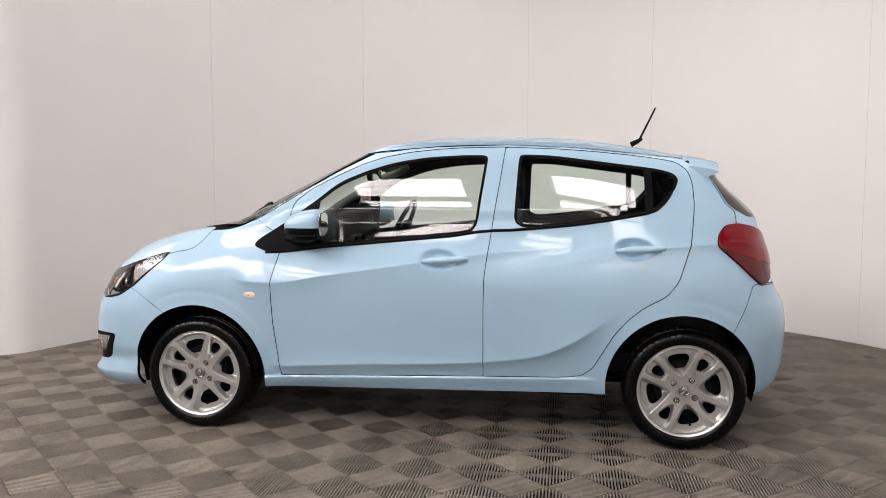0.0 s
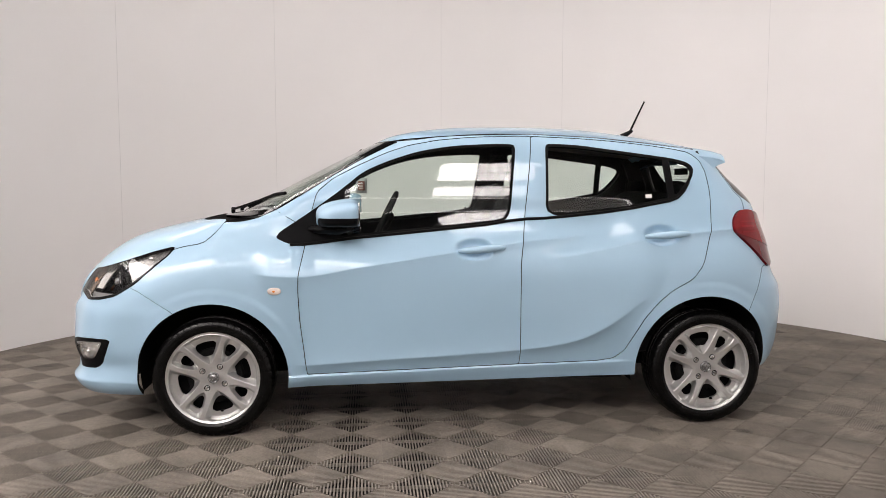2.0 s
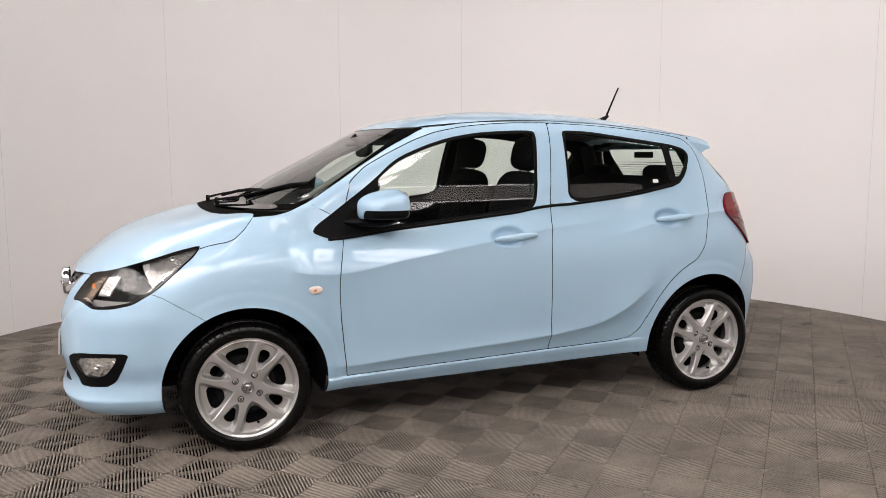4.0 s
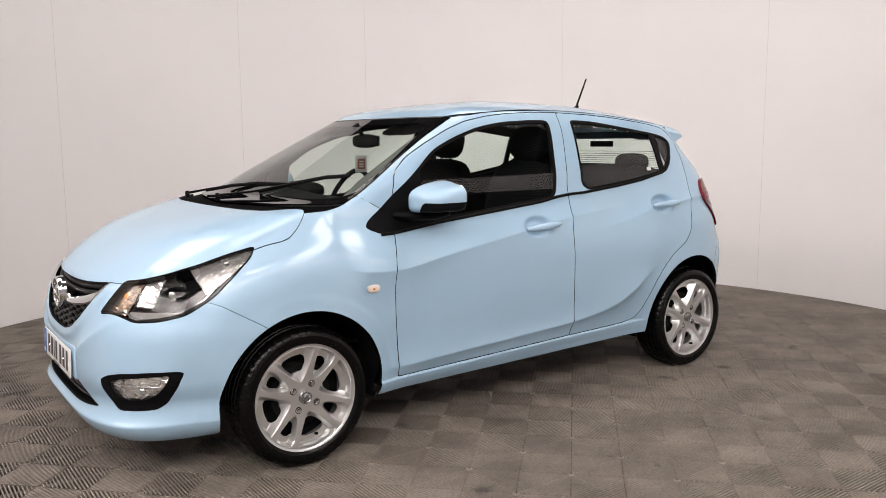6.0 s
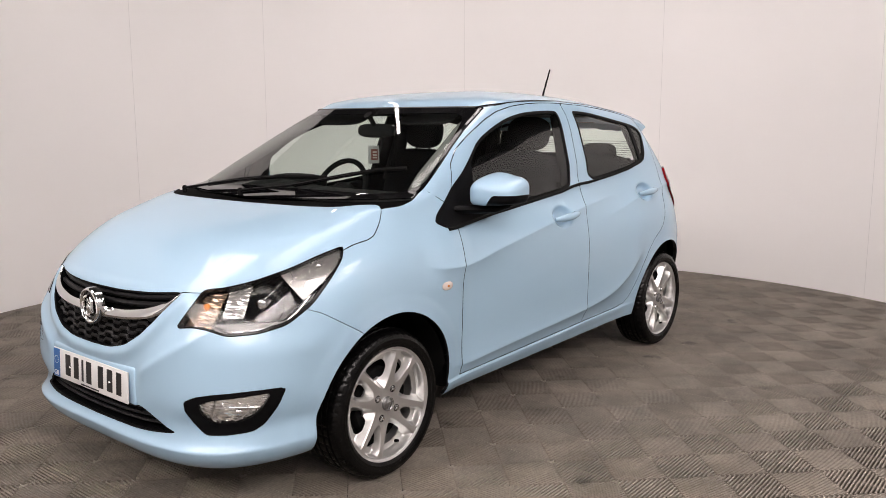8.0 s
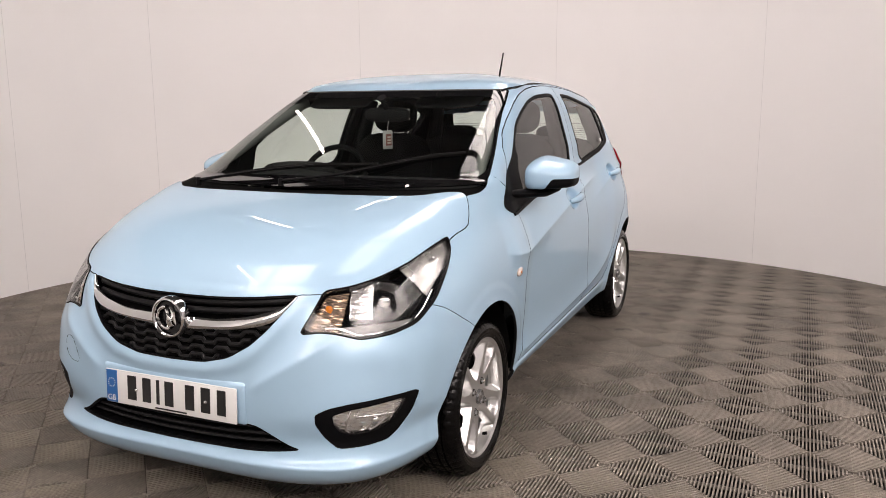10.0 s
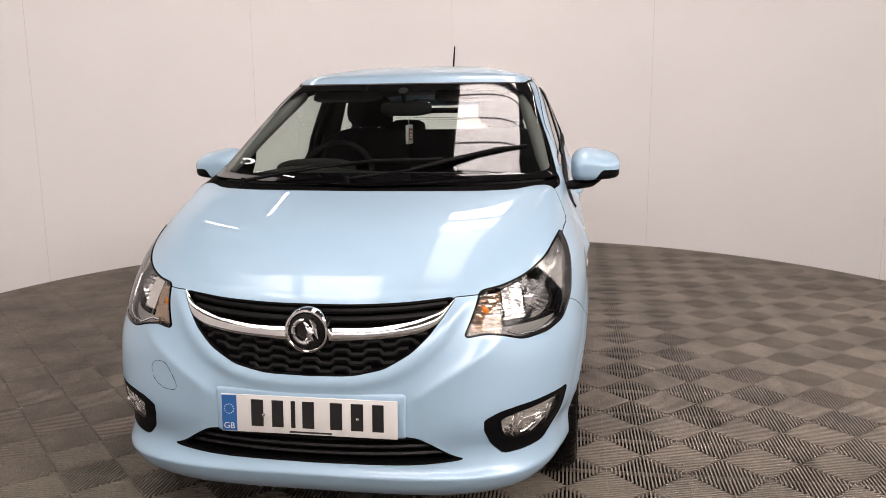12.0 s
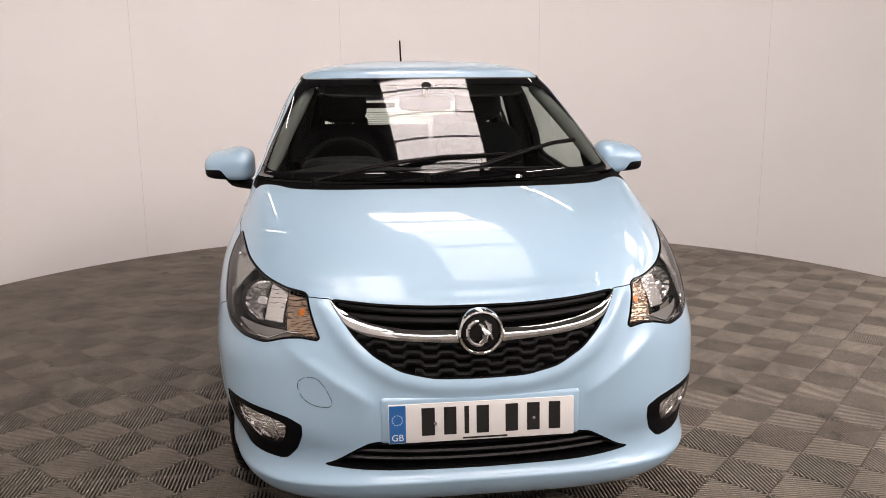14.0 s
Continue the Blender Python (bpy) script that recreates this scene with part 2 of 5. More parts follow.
def tube(bm, points, radius, n=8, flat=1.0):
    """A rod along points; radius may be one number or one a point."""
    pts = [Vector(p) for p in points]
    rad = radius if isinstance(radius, (list, tuple)) else [radius] * len(pts)
    rows, side = [], None
    for i, p in enumerate(pts):
        d = (pts[min(i + 1, len(pts) - 1)] - pts[max(i - 1, 0)]).normalized()
        up = Vector((0, 0, 1)) if abs(d.z) < .95 else Vector((1, 0, 0))
        a = d.cross(up).normalized()
        b = a.cross(d).normalized()
        rows.append([bm.verts.new(p + (a * math.cos(2 * math.pi * k / n) + b * flat * math.sin(2 * math.pi * k / n)) * rad[i]) for k in range(n)])
    for r, s in zip(rows, rows[1:]):
        for k in range(n):
            bm.faces.new((r[k], r[(k + 1) % n], s[(k + 1) % n], s[k]))
    bm.faces.new(rows[0][::-1])
    bm.faces.new(rows[-1])



# ---- the studio: turntable floor of ribbed tiles, round white wall, hall behind the camera ----
WALL_CENTRE, WALL_RADIUS, WALL_HEIGHT, WALL_FROM, WALL_TO = (.13, -.115), 3.50, 3.02, -71.5, 164.0


def wall_height(x, y):
    """The wall is full height at the back; its unseen top is lowered in an easy slope towards its eastern end, so rear
    windows mirror the dark roof.
    """
    a = math.degrees(math.atan2(y - WALL_CENTRE[1], x - WALL_CENTRE[0]))
    k = min(1, max(0, (a + 50) / 50))
    return WALL_HEIGHT - (.75 * (1 - k * k * (3 - 2 * k)) if -95 < a < 0 else 0)


def round_wall():
    """The round wall, its two ends turning outwards in an easy bend."""
    bm, line = bmesh.new(), []
    for i in range(121):
        a = radians(WALL_FROM + (WALL_TO - WALL_FROM) * i / 120)
        line.append(Vector((WALL_CENTRE[0] + WALL_RADIUS * math.cos(a), WALL_CENTRE[1] + WALL_RADIUS * math.sin(a))))

    def wing(p, way, turn):
        out = []
        for k in range(1, 19):
            way = Matrix.Rotation(radians(turn), 2) @ way if k <= 14 else way
            p = p + way * (.045 if k <= 14 else .35)
            out.append(p.copy())
        return out

    line = wing(line[0], (line[0] - line[1]).normalized(), 6)[::-1] + line + wing(line[-1], (line[-1] - line[-2]).normalized(), -6)
    rows = []
    for i, p in enumerate(line):
        d = (line[min(i + 1, len(line) - 1)] - line[max(i - 1, 0)]).normalized()
        rows.append((p, p + Vector((d.y, -d.x)) * .10))
    vs = [[bm.verts.new((q.x, q.y, z)) for q in r for z in (0, wall_height(r[0].x, r[0].y))] for r in rows]
    for p, q in zip(vs, vs[1:]):
        for i, j in ((0, 1), (1, 3), (3, 2), (2, 0)):
            bm.faces.new((p[i], p[j], q[j], q[i]))
    for r in (vs[0], vs[-1]):
        bm.faces.new((r[0], r[1], r[3], r[2]))
    return bm


wall = tagged(part("wall_round", round_wall(), WHITE_PAINT, smooth=30), "smooth round white-painted studio wall with faint panel joints", "wall", kind="structure")

# hall round the studio
HALL = (-9.0, 8.0, -9.5, 8.0, 5.2)
CONCRETE = material("hall_floor", (0.18, 0.172, 0.16), rough=0.8, vary=.2, scale=3, bump=.2, bump_scale=80)
HALL_WALL = material("hall_wall_sheet", (0.2, 0.2, 0.2), rough=0.7, vary=.06, scale=2)
HALL_ROOF = material("hall_roof_sheet", (0.12, 0.12, 0.122), rough=0.7, vary=.08, scale=2)
DAYLIGHT = material("daylight_sheet", (1.0, 0.985, 0.97), rough=0.5, emit=5.6)
# these four sheets also glow in fill lights added out of view
BRIGHT_FILL = material("bright_fill_sheet", (1.0, 0.985, 0.97), rough=0.5, emit=8.0)
DULL_DAYLIGHT_AND_FILL = material("dull_daylight_and_fill_sheet", (1.0, 0.985, 0.97), rough=0.5, emit=2.2)
DAYLIGHT_AND_FILL = material("daylight_and_fill_sheet", (1.0, 0.985, 0.97), rough=0.5, emit=3.6)
WEST_FILL = material("west_fill_sheet", (1.0, 0.985, 0.97), rough=0.5, emit=4.2)
TUBE = material("light_tube", (1.0, 0.97, 0.93), rough=0.5, emit=18.0)


def hall_wall(name, x0, x1, y0, y1):
    bm = bmesh.new()
    add_box(bm, x0, x1, y0, y1, -.07, HALL[4])
    return tagged(part(name, bm, HALL_WALL, smooth=0), "pale grey sheet-metal wall of the hall", "wall", kind="structure")


hall_wall("wall_west", HALL[0] - .1, HALL[0], HALL[2], HALL[3])
hall_wall("wall_east", HALL[1], HALL[1] + .1, HALL[2], HALL[3])
hall_wall("wall_south", HALL[0] - .1, HALL[1] + .1, HALL[2] - .1, HALL[2])
hall_wall("wall_north", HALL[0] - .1, HALL[1] + .1, HALL[3], HALL[3] + .1)
bm = bmesh.new()
add_box(bm, HALL[0], HALL[1], HALL[2], HALL[3], -.07, -.020)
tagged(part("ground", bm, CONCRETE, smooth=0), "grey concrete floor of the hall round the studio", "floor", kind="structure")
bm = bmesh.new()
add_box(bm, HALL[0] - .1, HALL[1] + .1, HALL[2] - .1, HALL[3] + .1, HALL[4], HALL[4] + .1)
for y in (-7.6, -3.6, -2.6, 1.6, 4.4):
    add_box(bm, HALL[0], HALL[1], y - .06, y + .06, HALL[4] - .16, HALL[4])
tagged(part("ceiling", bm, HALL_ROOF, smooth=0), "pale grey hall roof with steel purlins", "ceiling", kind="structure")


def skylight_or_fill(x0, x1, y0, y1, along, purlin=.5, glow=DAYLIGHT, turn=0):
    """A roof light of corrugated see-through sheets laid side by side, with dark laps between them; also makes unseen
    fill.
    """
    thing = tagged(empty("roof_light"), "glowing corrugated translucent roof light, for daylight or as unseen fill", "roof light", "daylight strips in the roof")
    z, length = HALL[4] - .02, (x1 - x0 if along == "x" else y1 - y0)
    count = max(2, round(length / .36))
    for k in range(count):
        bm, rows = bmesh.new(), []
        for i in range(17):
            u, h = (k + .035 + .93 * i / 16) / count, .014 * math.cos(i * math.pi / 2) - .004 * (k % 2)
            a, b = ((x0 + length * u, y0, z + h), (x0 + length * u, y1, z + h)) if along == "x" else ((x0, y0 + length * u, z + h), (x1, y0 + length * u, z + h))
            rows.append((bm.verts.new(a), bm.verts.new(b)))
        for p, q in zip(rows, rows[1:]):
            bm.faces.new((p[0], p[1], q[1], q[0]))
        part("sheet", bm, glow, thing)
    bm = bmesh.new()
    m = length * purlin
    if along == "x":
        add_box(bm, x0 + m - .05, x0 + m + .05, y0 - .1, y1 + .1, z - .20, z - .03)
    else:
        add_box(bm, x0 - .1, x1 + .1, y0 + m - .05, y0 + m + .05, z - .20, z - .03)
    part("purlin", bm, BLACK, thing, smooth=0)
    middle = pose((x0 + x1) / 2, (y0 + y1) / 2, 0)
    thing.matrix_basis = middle @ pose(0, 0, 0, 0, 0, turn) @ middle.inverted()
    return thing


skylight_or_fill(-2.4, 1.2, -1.30, -.30, "x", .55, DULL_DAYLIGHT_AND_FILL, 6.5)
skylight_or_fill(1.3, 3.9, -1.06, .18, "x", .5, DAYLIGHT_AND_FILL, 6.5)
# added fill out of view, there to brighten the wall
skylight_or_fill(-4.8, -2.0, .4, 2.2, "x", .5, DAYLIGHT_AND_FILL)
skylight_or_fill(.45, 1.75, -7.2, -4.9, "y", .52)
skylight_or_fill(-2.2, -.7, -7.3, -5.5, "y", .5)
# strong fill added where no side window mirrors it, for the car's flank
skylight_or_fill(-6.4, -3.1, -7.8, -5.0, "y", .5, BRIGHT_FILL)
# weak fill strip added along the south to even out wall and doors
skylight_or_fill(-7.0, 5.0, -9.4, -7.75, "x", .5, DULL_DAYLIGHT_AND_FILL)
# broad unseen fill added in the west, lights the car's front
skylight_or_fill(-8.9, -6.6, -7.4, 6.0, "y", .5, WEST_FILL)


def strip_lamp(x0, y0, x1, y1):
    thing = tagged(empty("strip_lamp"), "long white fluorescent strip lamp under the hall roof", "lamp", "strip lamps under the roof")
    bm = bmesh.new()
    tube(bm, [(x0, y0, HALL[4] - .5), (x1, y1, HALL[4] - .5)], .02, 8)
    part("tube", bm, TUBE, thing)
    bm = bmesh.new()
    tube(bm, [(x0, y0, HALL[4] - .46), (x1, y1, HALL[4] - .46)], .035, 6)
    part("housing", bm, HALL_WALL, thing)
    for u in (.15, .85):
        bm = bmesh.new()
        x, y = x0 + (x1 - x0) * u, y0 + (y1 - y0) * u
        tube(bm, [(x, y, HALL[4] - .46), (x, y, HALL[4])], .006, 6)
        part("hanger", bm, BLACK, thing)


strip_lamp(1.3, 2.75, 2.8, 4.25)
strip_lamp(3.2, 2.7, 5.6, 3.1)
strip_lamp(-3.7, 1.3, -1.9, 2.5)
strip_lamp(3.2, -2.4, 5.8, -2.0)
strip_lamp(-4.2, -3.4, -1.8, -3.1)

JOINT_GREY = material("joint_filler", (.72, .71, .70), rough=.8, vary=.1, scale=8)
# narrow cover strips over the joints of the wall panels
for k, a in enumerate((-54.9, -22, 8, 38, 68.7, 87.9, 114.1, 137.6)):
    bm = bmesh.new()
    m = pose(WALL_CENTRE[0] + WALL_RADIUS * math.cos(radians(a)), WALL_CENTRE[1] + WALL_RADIUS * math.sin(radians(a)), 0, 0, 0, a)
    add_box(bm, -.0012, .01, -.0015, .0015, 0, wall_height(m.translation.x, m.translation.y) - .01, m=m)
    part("panel_joint", bm, JOINT_GREY, wall, smooth=0)

# ---- the car's outer skin: one smooth sheet from levels of height ----
def curve(*knots):
    """A smooth curve without overshoot through (t, value) knots."""
    t, v = np.array(knots, float).T
    h, d = np.diff(t), np.diff(v) / np.diff(t)
    m = np.concatenate([[d[0]], np.where(d[:-1] * d[1:] > 0, 2 * d[:-1] * d[1:] / np.where(d[:-1] + d[1:] == 0, 1, d[:-1] + d[1:]), 0), [d[-1]]])

    def at(x):
        x = np.clip(np.asarray(x, float), t[0], t[-1])
        i = np.clip(np.searchsorted(t, x) - 1, 0, len(h) - 1)
        u = (x - t[i]) / h[i]
        return ((1 + 2 * u) * v[i] + u * h[i] * m[i]) * (1 - u) ** 2 + ((3 - 2 * u) * v[i + 1] + (u - 1) * h[i] * m[i + 1]) * u * u
    return at


def spline(*knots):
    """A smooth curve of even bend through (t, value) knots."""
    t, v = np.array(knots, float).T
    h, n = np.diff(t), len(t)
    A, r = np.eye(n), np.zeros(n)
    for i in range(1, n - 1):
        A[i, i - 1:i + 2] = h[i - 1], 2 * (h[i - 1] + h[i]), h[i]
        r[i] = 6 * ((v[i + 1] - v[i]) / h[i] - (v[i] - v[i - 1]) / h[i - 1])
    m = np.linalg.solve(A, r)

    def at(x):
        x = np.clip(np.asarray(x, float), t[0], t[-1])
        i = np.clip(np.searchsorted(t, x) - 1, 0, n - 2)
        a, b = t[i + 1] - x, x - t[i]
        return m[i] * a ** 3 / (6 * h[i]) + m[i + 1] * b ** 3 / (6 * h[i]) + (v[i] / h[i] - m[i] * h[i] / 6) * a + (v[i + 1] / h[i] - m[i + 1] * h[i] / 6) * b
    return at


def step(a, b, x):
    u = np.clip((np.asarray(x, float) - a) / (b - a), 0, 1)
    return u * u * (3 - 2 * u)


half_width = spline((.17, .655), (.21, .705), (.28, .740), (.40, .762), (.52, .780), (.66, .788), (.78, .781), (.86, .757), (.93, .726),
                    (1.02, .697), (1.12, .669), (1.25, .627), (1.36, .579), (1.42, .536))
nose_low = spline((.17, -1.855), (.21, -1.900), (.28, -1.922), (.38, -1.937), (.50, -1.938), (.62, -1.925), (.70, -1.904), (.76, -1.872), (.82, -1.812), (.88, -1.728),
                  (.935, -1.612), (.985, -1.42), (1.035, -1.17), (1.06, -1.06))


def nose(level):
    """Where the middle line of the front lies: bumper, bonnet, then the straight rake of the windscreen."""
    t = (np.asarray(level, float) - 1.05) / .37
    k = step(1.035, 1.06, level)
    return nose_low(level) * (1 - k) + (-1.12 + .73 * (t + .033 * t * (t - 1))) * k


nose_from = curve((.17, -1.15), (.66, -1.15), (.80, -1.05), (.88, -.92), (1.0, -.80), (1.05, -.60), (1.2, 0), (1.42, .35))
nose_power = spline((.17, 4.0), (.28, 3.95), (.45, 3.7), (.66, 2.95), (.77, 2.75), (.88, 3.0), (.95, 3.2), (1.0, 4), (1.05, 6.5), (1.12, 9.5), (1.25, 11), (1.42, 12))
nose_sag = curve((1.0, 0), (1.08, .25), (1.42, .25))
tail = curve((.17, 1.58), (.24, 1.66), (.30, 1.70), (.40, 1.722), (.55, 1.728), (.66, 1.715), (.73, 1.675), (.80, 1.65), (.90, 1.63), (1.0, 1.60), (1.1, 1.575),
             (1.2, 1.515), (1.3, 1.435), (1.36, 1.392), (1.42, 1.365))
roof_drop = curve((.35, 0), (.6, .008), (.93, .038), (1.3, .075), (1.7, .11))
rear_taper = curve((.5, 0), (.9, -.004), (1.15, 0), (1.4, .02), (1.8, .05))
shoulder = curve((-1.1, .795), (-1.013, .779), (-.912, .760), (-.803, .754), (-.498, .796), (-.05, .861), (.277, .906), (.445, .923), (.626, .942), (1.7, .99))
shoulder_rear = curve((.35, .818), (.43, .832), (.63, .864), (.865, .908), (1.05, .932), (1.19, .946), (1.32, .956), (1.7, .96))
lower_fold = curve((-.9, .330), (-.745, .339), (-.369, .361), (-.102, .373), (.238, .393), (.43, .416), (.547, .443), (.664, .497), (.756, .553), (.82, .597), (1.0, .72))
door_foot = curve((-.9, .283), (-.76, .287), (-.288, .301), (.249, .317), (.672, .326), (1.0, .332))
GRILLE = [(-.1, .551), (.126, .556), (.219, .578), (.294, .622), (.342, .668), (.378, .715), (.414, .768), (.271, .757), (.126, .751), (-.1, .750)]
FRONT_WHEEL, REAR_WHEEL = (-1.1925, .282), (1.1925, .282)
FRONT_ARCH, REAR_ARCH, ARCH_RADIUS = (-1.192, .288), (1.178, .292), .348


def fold(d, above, below, soft):
    """A ridge that falls away on both sides, with a softened crest."""
    r = np.sqrt(d * d + soft * soft) - soft
    return np.exp(-r / np.where(d > 0, above, below))


def relief(x, y, z):
    """How far folds and flares of the sheet metal stand proud of the plain skin."""
    side = step(.45, .62, np.abs(y)) * step(-1.5, -1.2, x) * (1 - step(1.05, 1.12, z))
    # upper shoulder, from the fender along both doors
    fade = step(-1.02, -.90, x) * (1 - step(.22, .74, x))
    out = side * fade * .021 * fold(z - shoulder(x), .12, .050, .0012)
    # second shoulder, through the rear handle to the tail lamp
    fade = step(.36, 1.0, x) * (1 - step(1.36, 1.60, x))
    out += side * fade * .016 * fold(z - shoulder_rear(x), .075, .045, .0012)
    # ridge low on the doors: a long hollow above it, a quick turn inwards below it
    slope = np.array((lower_fold(x + .01) - lower_fold(x - .01)) / .02)
    d = (z - lower_fold(x)) / np.sqrt(1 + slope * slope)
    r = np.sqrt(d * d + .002 ** 2) - .002
    fade = side * step(-.84, -.70, x) * (1 - step(.66, .90, x))
    out += fade * (.030 * np.exp(-r / np.where(d > 0, .10, .055)) - .012)
    # sill that stands proud below the doors
    d = z - door_foot(x)
    out += step(.45, .62, np.abs(y)) * step(-.95, -.84, x) * (1 - step(.66, .86, x)) * (.009 * (1 - step(-.010, .001, d)) - .005 * step(-.018, -.06, d))
    for cx, cz in (FRONT_ARCH, REAR_ARCH):
        d = np.hypot(x - cx, z - cz) - ARCH_RADIUS
        out += step(.4, .6, np.abs(y)) * (.003 * (1 - step(.040, .075, d)) + .006 * np.exp(-np.abs(d) / .03)) * step(.15, .3, z)
    front = step(-1.35, -1.6, x)
    # lip along the foot of the front bumper, hollow above it, plate land
    out += front * .028 * fold(z - .262, .020, .09, .003) * (1 - .75 * step(.55, .74, np.abs(y)))
    ay = np.abs(y)
    out += front * .013 * fold(z - .505 - .62 * (ay - .32), .030, .055, .007) * step(.27, .34, ay) * (1 - step(.46, .58, ay))
    out -= front * .016 * np.exp(-((z - .335) / .05) ** 2) * step(.25, .55, np.abs(y))
    # raised rim round the grille
    d = outline(GRILLE, front_chart, None, 2, .12)(np.stack([x, -ay, z], -1).reshape(-1, 3)).reshape(x.shape)
    out += front * .009 * np.exp(-((d - .022) / .024) ** 2) * (1 - step(.74, .79, z))
    # cheeks beside the grille, brow under the headlamps
    out += front * .005 * np.exp(-((z - .59) / .05) ** 2) * step(.40, .62, np.abs(y))
    # hollows behind the door handles
    for cx, cz in ((.036, .876), (.952, .934)):
        out -= side * .028 * np.exp(-(((x - cx) / .080) ** 2 + ((z - cz) / .043) ** 2) ** 3)
    return out


def skin_outline(level, n_tail=60, n_side=250, n_nose=110):
    """The half outline (y <= 0) of the skin at one level: tail, side, nose."""
    b, p, xn, xt, x0 = half_width(level), nose_power(level), nose(level), tail(level), nose_from(level)
    xs = 1.0
    f = np.linspace(0, np.pi / 2, n_tail)
    r = (np.cos(f) ** 4 + np.sin(f) ** 4) ** -.25
    bt = 1.0
    pts = [np.c_[xs + (xt - xs) * r * np.cos(f), bt * r * np.sin(f)]]
    u = np.linspace(0, 1, n_side + 2)[1:-1]
    pts.append(np.c_[xs + (x0 - xs) * u, np.ones(n_side)])
    f = np.linspace(np.pi / 2, 0, n_nose)
    r = (np.cos(f) ** p + np.sin(f) ** p) ** (-1 / p)
    pts.append(np.c_[x0 + (xn - x0) * r * np.cos(f), r * np.sin(f)])
    x, y = np.concatenate(pts).T
    y = y * (b - rear_taper(x) * (y > 0))
    x = x + nose_sag(level) * y * y * (np.arange(len(x)) >= n_tail + n_side) * np.clip((x0 - x) / (x0 - xn), 0, 1)
    return x, y


def body_grid():
    """Corners of the half skin: level by level from the sills to the roof's middle."""
    levels = np.concatenate([np.linspace(.17, .70, 140), np.linspace(.706, 1.05, 116), np.linspace(1.056, 1.42, 44)])
    rings = []
    for level in levels:
        x, y = skin_outline(level)
        z = level - roof_drop(x) * step(1.0, 1.4, level)
        rings.append(np.c_[x, -y, z])
    x, y = skin_outline(1.42)
    for r in (.985, .965, .94, .91, .87, .82, .75, .66, .55, .43, .30, .17, .06):
        rings.append(np.c_[.35 + (x - .35) * r, -y * r, 1.42 - roof_drop(.35 + (x - .35) * r) + .073 * (1 - r ** 2.2) ** .8])
    g = np.array(rings)
    du, dv = np.gradient(g, axis=1), np.gradient(g, axis=0)
    n = np.cross(dv, du)
    n /= np.linalg.norm(n, axis=2, keepdims=True) + 1e-9
    n *= np.sign((n * (g - np.array([0, 0, .75]))).sum(2, keepdims=True))
    g = g + n * relief(g[..., 0], g[..., 1], g[..., 2])[..., None]
    g[:, 0, 1] = g[:, -1, 1] = 0
    return g, n


# ---- the car's panels ----
car = tagged(empty("car"), "small pale blue five-door hatchback with silver wheels parked on the tiles", "car")

grid, _ = body_grid()
rows, cols = grid.shape[:2]
ids = np.arange(rows * cols).reshape(rows, cols)
a, b, c, d = ids[:-1, :-1].ravel(), ids[:-1, 1:].ravel(), ids[1:, 1:].ravel(), ids[1:, :-1].ravel()
V0 = grid.reshape(-1, 3)
T0 = np.concatenate([np.c_[a, b, c], np.c_[a, c, d]])
mid = V0[T0].mean(1)
face = np.cross(V0[T0[:, 1]] - V0[T0[:, 0]], V0[T0[:, 2]] - V0[T0[:, 0]])
if (face * (mid - np.array([0, 0, .7]))).sum() < 0:
    T0 = T0[:, ::-1]
T0 = T0[np.linalg.norm(face, axis=1) > 1e-10]
rest = (V0, T0)

# wheel openings and the lower edge
for cx, cz in (FRONT_ARCH, REAR_ARCH):
    rest = cut(rest, lambda V: np.hypot(V[:, 0] - cx, V[:, 2] - cz) - ARCH_RADIUS)[1]
foot = curve((-2, .185), (-1.5, .195), (-1.2, .215), (-.84, .222), (0, .236), (.85, .25), (1.45, .26), (1.8, .24))
rest = cut(rest, lambda V: V[:, 2] - foot(V[:, 0]))[1]

FRONT_WINDOW = [(-.912, .940), (-.831, .904), (-.772, .908), (-.522, .936), (-.257, .960), (.097, .993), (.214, 1.012), (.236, 1.19), (.260, 1.358), (.250, 1.380), (.153, 1.381),
                (-.043, 1.371), (-.209, 1.345), (-.348, 1.303), (-.484, 1.247), (-.596, 1.155), (-.750, 1.045)]
REAR_WINDOW = [(.390, 1.022), (.400, 1.20), (.409, 1.370), (.425, 1.383), (.569, 1.377), (.735, 1.355), (.899, 1.333), (1.065, 1.311), (1.140, 1.290), (1.163, 1.262), (1.148, 1.216), (1.094, 1.148),
               (1.056, 1.117), (1.011, 1.103), (.834, 1.070), (.666, 1.047)]
FRONT_DOOR = [(-.706, 1.149), (-.736, 1.042), (-.762, .892), (-.790, .765), (-.793, .688), (-.787, .556), (-.772, .419), (-.762, .330), (-.758, .296), (-.757, .288), (-.748, .2885), (-.70, .290), (-.30, .301), (.20, .3155), (.246, .317), (.254, .317), (.2545, .326), (.256, .37), (.256, .418), (.256, .643),
              (.258, .80), (.278, .948), (.295, 1.081), (.324, 1.273), (.341, 1.408), (.342, 1.42), (.330, 1.4205), (.153, 1.419), (.016, 1.412), (-.125, 1.398), (-.266, 1.372), (-.377, 1.335), (-.516, 1.272), (-.631, 1.212)]
